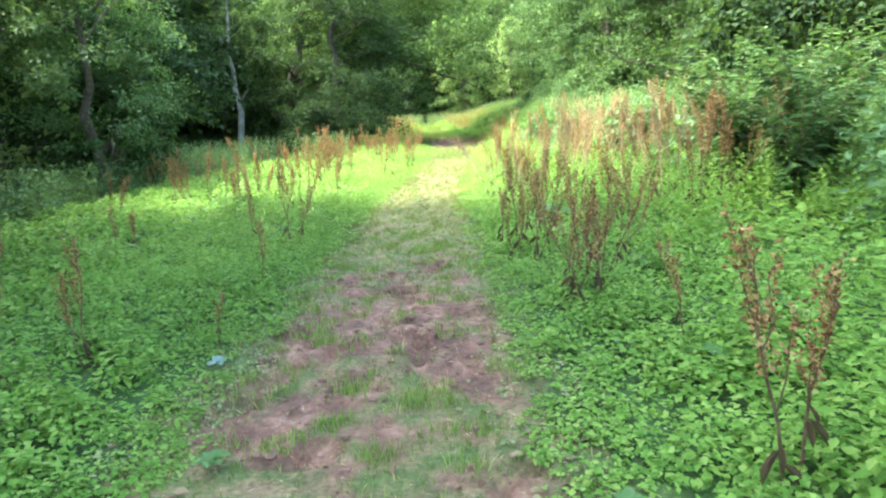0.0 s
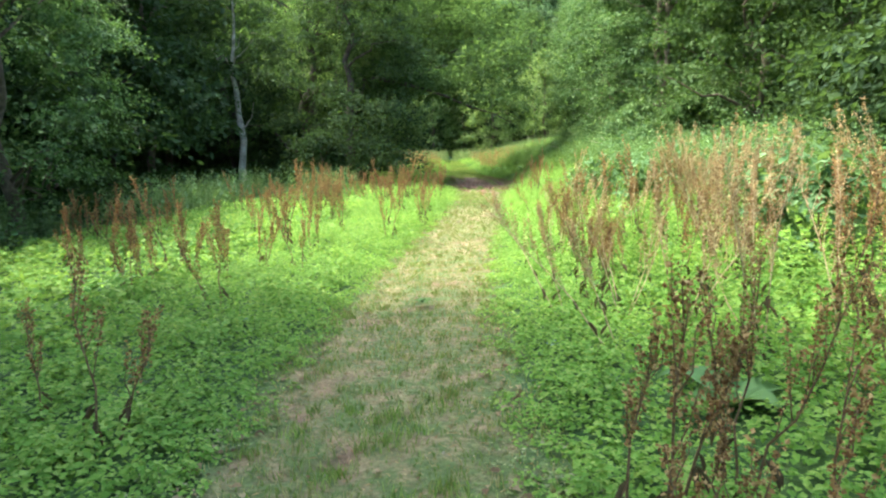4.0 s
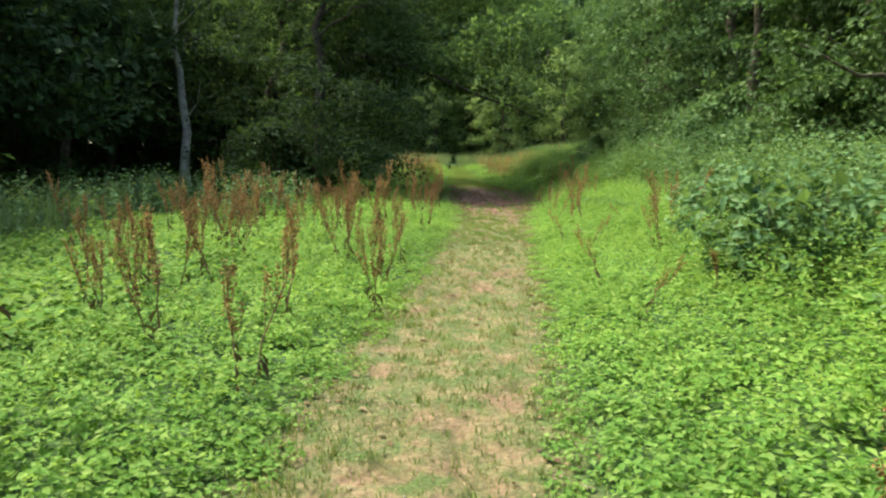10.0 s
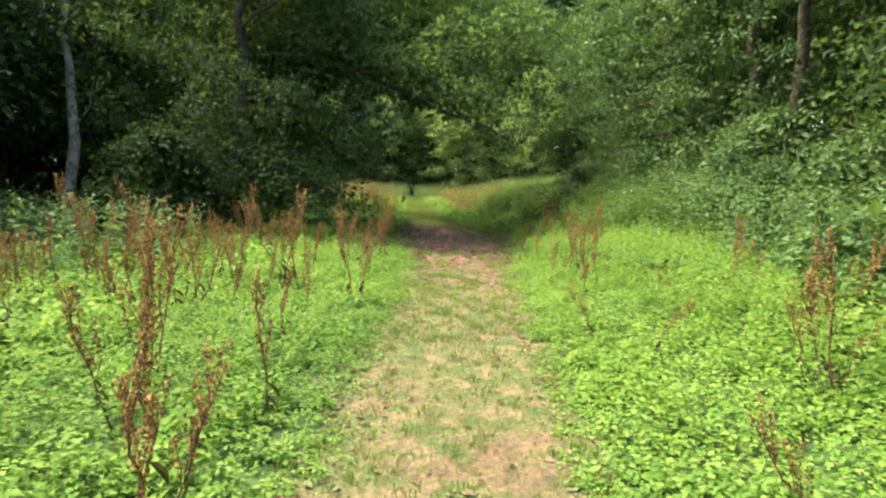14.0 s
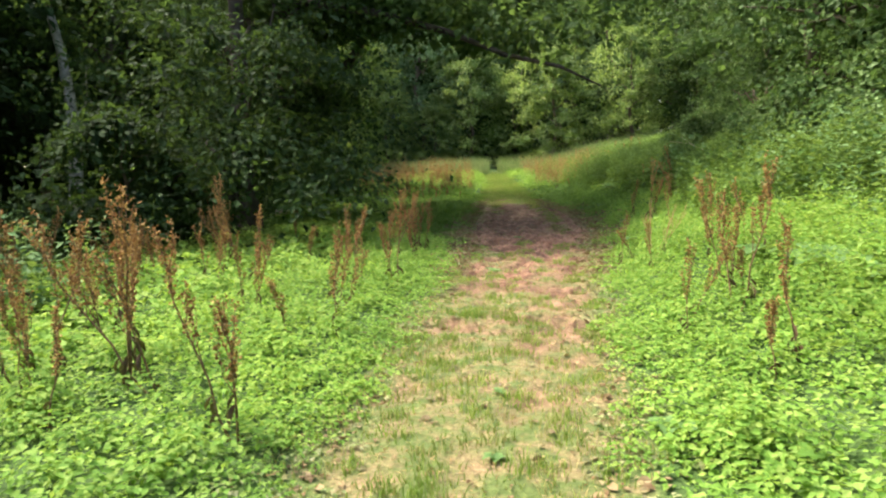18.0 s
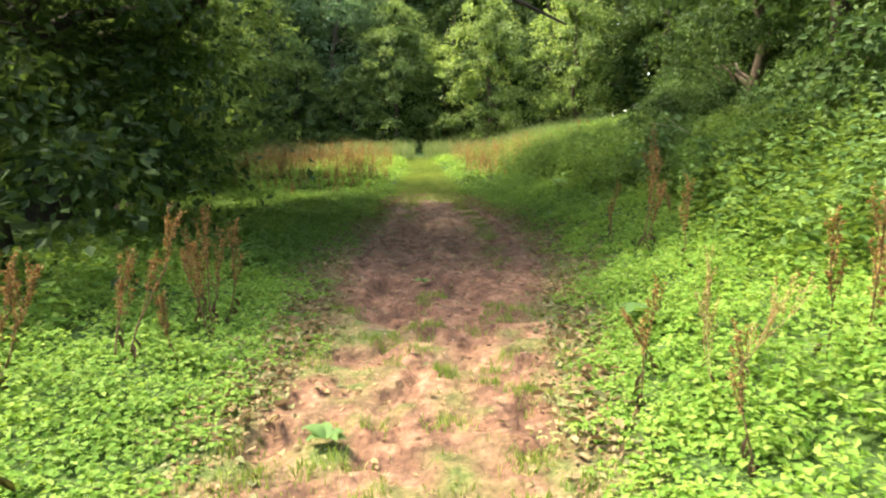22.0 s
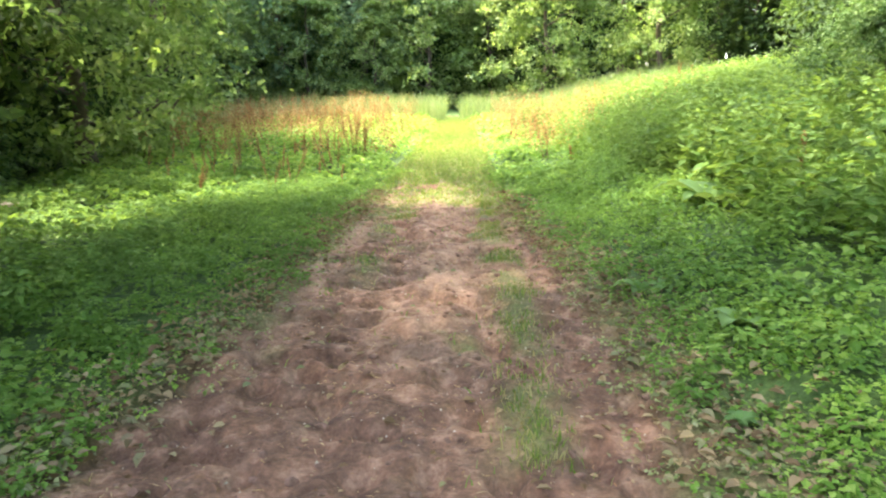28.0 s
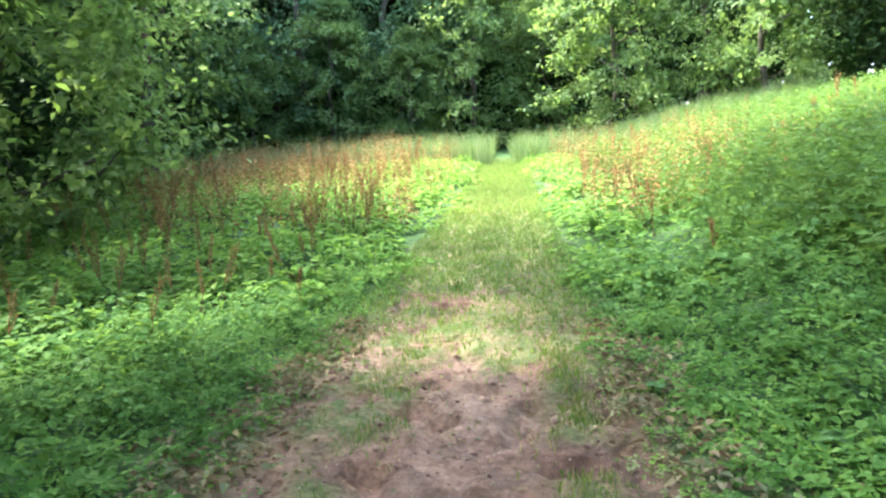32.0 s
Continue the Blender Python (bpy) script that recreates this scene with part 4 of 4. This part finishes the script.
spots += [(-2.05, 18.2, 0, 1.1), (-2.24, 21.3, 1, 0.95), (-1.38, 19.1, 0, 0.9), (-1.55, 20.2, 2, 1.1), (-1.53, 21.7, 0, 0.95), (-2.32, 21.9, 1, 1.0), (-4.04, 21.9, 1, 1.0), (-4.5, 19.2, 0, 1.0), (1.1, 18.7, 4, 0.9), (0.97, 14.5, 0, 0.8), (1.17, 14.1, 2, 0.85), (1.02, 20.1, 4, 1.0)]
spots += [(-3.52, 26.6, 1, 0.95), (-3.8, 27.7, 2, 1.0), (-2.55, 26.5, 1, 1.1), (-1.87, 24.3, 0, 0.85), (-1.6, 25.8, 1, 0.95), (-1.95, 23.5, 0, 0.8), (1.01, 24.2, 4, 0.9), (2.08, 31.9, 0, 0.9), (1.4, 26.8, 3, 0.9), (2.26, 25.4, 4, 0.7), (1.3, 23.5, 4, 0.85), (-2.78, 25.8, 0, 0.8), (-2.07, 27.6, 3, 1.0)]
spots += [(-3.41, 29.7, 0, 1.05), (-1.74, 27.9, 0, 0.9), (-2.0, 28.6, 2, 0.9), (-2.8, 31.5, 2, 1.05), (-2.35, 32.0, 1, 0.9), (-2.07, 32.9, 1, 0.8), (1.62, 28.6, 1, 1.05), (1.12, 28.0, 0, 0.8), (1.26, 30.8, 0, 0.7), (2.1, 31.6, 1, 0.8), (-1.8, 30.2, 1, 0.9), (-2.4, 30.4, 2, 0.9), (1.73, 29.4, 1, 0.9), (1.16, 32.1, 3, 0.8)]
spots += [(-2.2, 33.1, 2, 0.95), (-2.1, 33.3, 0, 0.95), (1.8, 35.5, 1, 0.95), (1.38, 31.7, 6, 0.55), (0.95, 31.6, 0, 0.75), (-1.95, 32.1, 3, 0.9), (2.75, 37.9, 1, 0.95), (2.62, 42.6, 3, 1.0), (0.56, 47.9, 3, 0.9)]
spots += [(-5.61, 47.3, 0, 0.9), (-4.36, 46.7, 0, 0.75), (-5.4, 51.3, 1, 0.95), (-3.63, 53.1, 0, 0.8), (-4.92, 53.4, 2, 0.9), (-4.96, 48.75, 0, 0.8), (-8.25, 49.9, 0, 0.9), (-4.88, 55.7, 2, 0.9), (-3.43, 46.75, 3, 0.7), (-7.1, 50.5, 0, 0.9), (-5.4, 49.5, 3, 0.9), (-8.9, 51.9, 1, 0.9)]
g = np.random.default_rng(97)
def belt(n, x0, x1, y0, y1, which, lo, hi):
    for _ in range(n):
        y = y0 + (y1 - y0) * g.random()
        spots.append((float(x0(y) + (x1(y) - x0(y)) * g.random()), float(y), int(g.choice(which)), lo + (hi - lo) * g.random()))

belt(9, lambda y: -5.5, lambda y: -2.4, 3, 11, [0, 3, 1], 0.7, 1.0)
belt(56, lambda y: left_edge(y) + 0.4, lambda y: -2.8, 11, 33, [0, 1, 2], 0.85, 1.2)
belt(22, lambda y: -6.5, lambda y: -2.6, 24, 34, [0, 1, 2, 3], 0.8, 1.15)
belt(24, lambda y: 2.0, lambda y: 4.8, 8, 15, [5, 6, 2, 6, 7], 0.8, 1.1)
belt(16, lambda y: 1.0, lambda y: 2.6, 9.8, 14, [6, 7, 1, 6, 2], 0.75, 1.05)
belt(24, lambda y: 1.9, lambda y: 4.4, 14, 27, [0, 4, 3, 1], 0.7, 1.0)
belt(10, lambda y: path_x(y) + 1.5, lambda y: path_x(y) + 3, 27, 37, [0, 3, 4], 0.7, 1.0)
belt(20, lambda y: -6.8, lambda y: path_x(y) - 1.7, 44.5, 50.5, [0, 3, 0], 0.5, 0.8)
belt(20, lambda y: left_edge(y) + 2.0, lambda y: path_x(y) - 1.7, 47, 53, [0, 3, 0], 0.65, 0.95)
belt(26, lambda y: left_edge(y) + 1.5, lambda y: path_x(y) - 1.6, 49, 61, [0, 1, 2], 0.8, 1.1)
belt(18, lambda y: path_x(y) + 1.6, lambda y: path_x(y) + 7, 50, 61, [0, 1, 2], 0.8, 1.05)
used = set()
for x, y, which, s in spots:
    turn = float(g.random() * 360) if which not in (4, 7) else float(g.choice([0, 180]) + g.normal(0, 25))
    tilt = Matrix.Rotation(radians(float(g.normal(0, 7))), 4, "X") @ Matrix.Rotation(radians(float(g.normal(0, 7))), 4, "Y")
    m = Matrix.Translation((x, y, float(land(x, y)))) @ tilt @ Matrix.Rotation(radians(turn), 4, "Z") @ Matrix.Scale(s, 4)
    if which not in used:
        used.add(which)
        docks[which].matrix_basis = m
    else:
        copy_thing(docks[which], m)


WEEDS = ((2.3, 19.0, 20, 0.85), (2.45, 19.7, 80, 1.0), (2.9, 17.2, 140, 0.9), (2.5, 20.9, 200, 0.9), (3.6, 23.0, 260, 1.0), (3.1, 19.6, 330, 0.9), (3.4, 9.1, 170, 0.9), (3.3, 11.5, 220, 1.05), (3.2, 37.5, 40, 0.8), (3.0, 39.4, 110, 0.9), (3.6, 40.8, 190, 1.0), (2.9, 44.6, 250, 0.75))


# ---- broad-leaved plants ----
def broad_plant(label, seed, n, length, mat):
    gg = np.random.default_rng(seed)
    root = tagged(new("broad_leaf_plant"), label, "plant", "broad-leaved plants by the path")
    for k in range(n):
        a = k * 2.4 + gg.normal(0, 0.3)
        L = length * (0.65 + 0.5 * gg.random())
        rise = 0.35 + 0.7 * gg.random()
        t = np.linspace(0, 1, 8)
        mid = np.stack([np.cos(a) * L * t, np.sin(a) * L * t, 0.05 + L * (rise * t - 0.75 * rise * t * t)], 1)
        side = np.array([-math.sin(a), math.cos(a), 0])
        w = L * 0.30 * np.sin(np.clip(t * 1.02 + 0.02, 0, 1) * math.pi) ** 0.7 * (1.15 - 0.3 * t)
        ripple = 0.03 * L * np.sin(t * 9 + gg.random() * 6)
        rows = []
        for s in (-1, -0.5, 0, 0.5, 1):
            rows.append(mid + side * (w * s)[:, None] + np.array([0, 0, 1.0]) * (abs(s) * w * 0.35 + ripple * s)[:, None])
        v = np.stack(rows, 1).reshape(-1, 3)
        i, j = np.meshgrid(np.arange(7), np.arange(4), indexing="ij")
        f = np.stack([i * 5 + j, i * 5 + j + 1, (i + 1) * 5 + j + 1, (i + 1) * 5 + j], -1).reshape(-1, 4)
        link("leaf", mesh_np("leaf", v, f, mat, True), root)
    return root


broad = broad_plant("rosette of broad pale green dock leaves", 101, 7, 0.42, M_BROAD)
settle(broad, 2.66, 29.2, 10, 1.3)
burr = broad_plant("small dark green rosette growing in the path", 102, 22, 0.085, M_BROAD)
settle(burr, -0.58, 11.5, 0, 1.15)
bluish = broad_plant("bluish grey thistle rosette in the ground cover", 103, 9, 0.11, M_BLUE)
settle(bluish, -2.19, 10.76, 0)
for x, y, turn, s in ((1.51, 14.4, 40, 0.55), (2.5, 15.7, 110, 1.3), (2.9, 16.6, 200, 1.45), (2.2, 13.3, 300, 0.7), (2.4, 29.9, 80, 0.9), (2.9, 28.4, 160, 0.9), (1.75, 42.5, 30, 0.95), (2.2, 43.3, 200, 1.15), (1.4, 33.1, 70, 0.55), (1.5, 8.6, 20, 0.7), (1.9, 5.6, 250, 0.6), (2.35, 4.0, 120, 0.6), (1.75, 3.4, 20, 0.45), (-0.26, 26.62, 10, 0.12), (-0.2, 25.7, 80, 0.13), (0.68, 26.1, 170, 0.3), (-0.71, 31.1, 30, 0.24), (-0.6, 34.9, 100, 0.2), (0.84, 40.7, 50, 0.35), (1.25, 39.6, 150, 0.4), (1.0, 40.6, 260, 0.34), (2.6, 21.5, 10, 0.7)):
    put(broad, x, y, turn, s)
for x, y, turn, s in ((-0.9, 2.7, 30, 0.9), (0.9, 2.3, 100, 0.7), (0.55, 44.2, 30, 0.9), (0.75, 43.2, 190, 0.8), (-0.2, 45.0, 250, 0.7), (1.0, 38.6, 20, 0.8)):
    put(burr, x, y, turn, s)
for x, y, turn, s in ((-1.35, 3.96, 70, 0.9), (-4.66, 45.3, 200, 0.8), (0.62, 10.1, 20, 0.7), (1.3, 4.0, 140, 0.8), (-1.95, 31.4, 10, 0.6)):
    put(bluish, x, y, turn, s)


# a tall weedy shrub whose leafy shoots arch over the docks
def arching_shrub(label, seed, shoots, height):
    gg = np.random.default_rng(seed)
    root = tagged(new("arching_shrub"), label, "shrub")
    for k in range(shoots):
        a = k * 2.4 + gg.normal(0, 0.3)
        h, reach = height * (0.7 + 0.35 * gg.random()), height * (0.22 + 0.3 * gg.random())
        t = np.linspace(0, 1, 9)
        pts = np.stack([np.cos(a) * reach * t ** 1.7, np.sin(a) * reach * t ** 1.7, h * (1.25 * t - 0.32 * t ** 3.2)], 1) + gg.normal(0, 0.012, (9, 3))
        pts[0] = (0.03 * math.cos(a), 0.03 * math.sin(a), -0.05)
        shoot = link("shoot", mesh_np("shoot", *tube(pts, np.linspace(0.009, 0.002, 9), 5), M_STEM, True), root)
        m = 54
        u = 0.16 + 0.84 * np.repeat((np.arange(m // 2) + 0.5) / (m // 2), 2)
        p = np.stack([np.interp(u, t, pts[:, i]) for i in range(3)], 1)
        b = np.arange(m) * math.pi + np.repeat(np.arange(m // 2), 2) * 1.57 + gg.normal(0, 0.35, m)
        ax = np.stack([np.cos(b), np.sin(b), 0.25 - 0.5 * gg.random(m)], 1)
        ln = 0.2 * (1.1 - 0.6 * u) * (0.7 + 0.6 * gg.random(m))
        v, f = leaves(p, ax, unit(np.array([0, 0, 1.0]) + gg.normal(0, 0.35, (m, 3))), ln, ln * 0.42, 0.15, True)
        tagged(link("foliage", mesh_np("foliage", v, f, M_SUNNY), shoot), kind="stuff")
    return root


arch = arching_shrub("tall grey-green shrub with arching leafy shoots", 107, 16, 2.0)
settle(arch, 3.6, 8.3, 0)
for x, y, turn, s in ((4.3, 7.7, 70, 1.0), (3.7, 6.9, 160, 0.75), (4.7, 9.0, 220, 1.05), (4.6, 6.0, 300, 0.8), (3.9, 9.9, 20, 0.8)):
    put(arch, x, y, turn, s)


# leafy weeds that stand up in bushes on the bank
weed = tree("leafy_weed", "dark green leafy weed bush on the bank", 105, 1.25, 0.5, 0.1, 26, 700, 0.10, M_NETTLE, bark=M_STEM, trunk_r=0.014, limbs=8, clump=0.2, category="weed")
settle(weed, 3.3, 24.3, 0)
for x, y, turn, s in WEEDS:
    put(weed, x, y, turn, s)

# ---- fallen wood and stones ----
def stick(name, label, pts, r, category="stick", parts=()):
    root = tagged(new(name), label, category)
    o = np.array(pts[0], float)
    root.location = o
    n = len(pts)
    stem = link("main_stem", mesh_np("main_stem", *tube(np.array(pts, float) - o, r * np.linspace(1, 0.45, n), 7), M_DEADWOOD, True), root)
    for q in parts:
        link("twig", mesh_np("twig", *tube(np.array(q, float) - o, r * 0.45 * np.linspace(1, 0.4, len(q)), 5), M_DEADWOOD, True), stem)
    return root


def on_land(*xy, up=0.0):
    return [(x, y, float(land(x, y) + relief(x, y)) + up) for x, y in xy]


stick("stick", "bleached stick lying on the bare earth", on_land((-1.37, 35.31), (-1.25, 35.36), (-1.14, 35.37), (-1.03, 35.42), up=0.012), 0.009)
stick("stick", "short pale twig on the trodden earth", on_land((-0.9, 33.2), (-0.8, 33.24), (-0.7, 33.23), up=0.01), 0.006)
g = np.random.default_rng(111)
n = 1500
y = np.where(g.random(n) < 0.9, 32 + 14 * g.random(n), 1 + 30 * g.random(n))
x = path_x(y) + half_width(y) * (1.9 * g.random(n) - 0.95)
r = 0.004 + 0.009 * g.random(n) ** 3
base = np.array([[1, 0, 0], [-0.5, 0.87, 0], [-0.5, -0.87, 0], [0.1, 0.1, 0.8], [0, 0, -0.6]])
v = base[None] * r[:, None, None] * (0.7 + 0.6 * g.random((n, 5, 1))) + np.stack([x, y, land(x, y) + relief(x, y) + r * 0.3], 1)[:, None]
f = (np.array([[0, 1, 3], [1, 2, 3], [2, 0, 3], [1, 0, 4], [2, 1, 4], [0, 2, 4]])[None] + (np.arange(n) * 5)[:, None, None]).reshape(-1, 3)
tagged(link("pebbles", mesh_np("pebbles", v.reshape(-1, 3), f, M_DEADWOOD)), "pale pebbles and crumbs in the bare earth", "pebbles", kind="stuff")

# broken straw and grass stalks trodden into the path
g = np.random.default_rng(115)
n = 16000
y = 0.8 + 46 * g.random(n)
x = path_x(y) + half_width(y) * (2.1 * g.random(n) - 1.05)
ln = 0.014 + 0.045 * g.random(n) ** 2
v, f = leaves(np.stack([x, y, land(x, y) + relief(x, y) + 0.006 + 0.012 * g.random(n)], 1), rand_dirs(n, g) + g.normal(0, 0.12, (n, 3)), unit(np.array([0, 0, 1.0]) + g.normal(0, 0.2, (n, 3))), ln, 0.003 + 0.09 * ln * g.random(n), 0.2)
tagged(link("straw_litter", mesh_np("straw_litter", v, f, M_TAN)), "broken straw and dry stalks trodden into the path", "straw", kind="stuff")

# clods of trodden earth
g = np.random.default_rng(121)
n = 3000
y = np.where(g.random(n) < 0.35, 0.8 + 6.5 * g.random(n), 32.5 + 14 * g.random(n))
x = path_x(y) + half_width(y) * (1.9 * g.random(n) - 0.95)
ok = bare_earth(x, y) > 0.35
x, y = x[ok], y[ok]
n = len(x)
r = 0.008 + 0.02 * g.random(n) ** 3
t = (1 + 5 ** 0.5) / 2
ico = unit(np.array([[-1, t, 0], [1, t, 0], [-1, -t, 0], [1, -t, 0], [0, -1, t], [0, 1, t], [0, -1, -t], [0, 1, -t], [t, 0, -1], [t, 0, 1], [-t, 0, -1], [-t, 0, 1]], float))
icof = np.array([[0, 11, 5], [0, 5, 1], [0, 1, 7], [0, 7, 10], [0, 10, 11], [1, 5, 9], [5, 11, 4], [11, 10, 2], [10, 7, 6], [7, 1, 8], [3, 9, 4], [3, 4, 2], [3, 2, 6], [3, 6, 8], [3, 8, 9], [4, 9, 5], [2, 4, 11], [6, 2, 10], [8, 6, 7], [9, 8, 1]])
v = ico[None] * (r[:, None, None] * (0.65 + 0.7 * g.random((n, 12, 1)))) * np.array([1.2, 1, 0.6]) + np.stack([x, y, land(x, y) + relief(x, y) + r * 0.15], 1)[:, None]
f = (icof[None] + (np.arange(n) * 12)[:, None, None]).reshape(-1, 3)
M_CLOD, nt, b = mat_nodes("earth_clod", 0.95)
nt.links.new(ramp(nt, noise_tex(nt, 25, 5), [(0.3, (0.085, 0.048, 0.034)), (0.7, (0.22, 0.13, 0.092))]), b.inputs["Base Color"])
tagged(link("earth_clods", mesh_np("earth_clods", v.reshape(-1, 3), f, M_CLOD)), "dark crumbled clods of trodden earth", "earth", kind="stuff")


def snag(name, label, pts, r, twigs, category):
    pts = [(x, y, float(land(x, y)) + h) for x, y, h in pts]
    return stick(name, label, pts, r, category, [[(x, y, float(land(x, y)) + h) for x, y, h in t] for t in twigs])


snag("dead_branch", "bleached dead branch sticking out of the bank's weeds", [(5.5, 31.3, -0.05), (5.0, 31.1, 0.55), (4.4, 31.0, 1.2), (3.8, 31.0, 1.45)], 0.013, [[(4.7, 31.05, 0.9), (4.4, 30.8, 1.3), (4.2, 30.7, 1.6)]], "branch")
snag("dead_branch", "bare grey branch leaning before the bank's trees", [(7.5, 30.2, -0.05), (7.2, 30.0, 1.2), (6.9, 30.0, 1.9), (6.6, 30.0, 2.5)], 0.012, [[(7.0, 30.0, 1.6), (7.3, 29.8, 2.1), (7.4, 29.7, 2.5)], [(6.85, 30.0, 2.0), (6.5, 30.1, 2.2)]], "branch")
snag("dead_branch", "pale bare branch hanging over the brambles", [(4.4, 40.4, -0.05), (3.9, 40.2, 0.6), (3.4, 40.0, 0.95), (2.9, 40.0, 1.15)], 0.012, [[(3.5, 40.1, 0.9), (3.2, 40.3, 1.2)]], "branch")
snag("fallen_log", "pale fallen log lying under the trees", [(-9.6, 44.3, 0.1), (-9.1, 44.25, 0.14), (-8.4, 44.35, 0.12), (-7.6, 44.2, 0.1)], 0.12, [[(-8.9, 44.3, 0.15), (-8.7, 44.0, 0.4), (-8.5, 43.9, 0.55)]], "log")
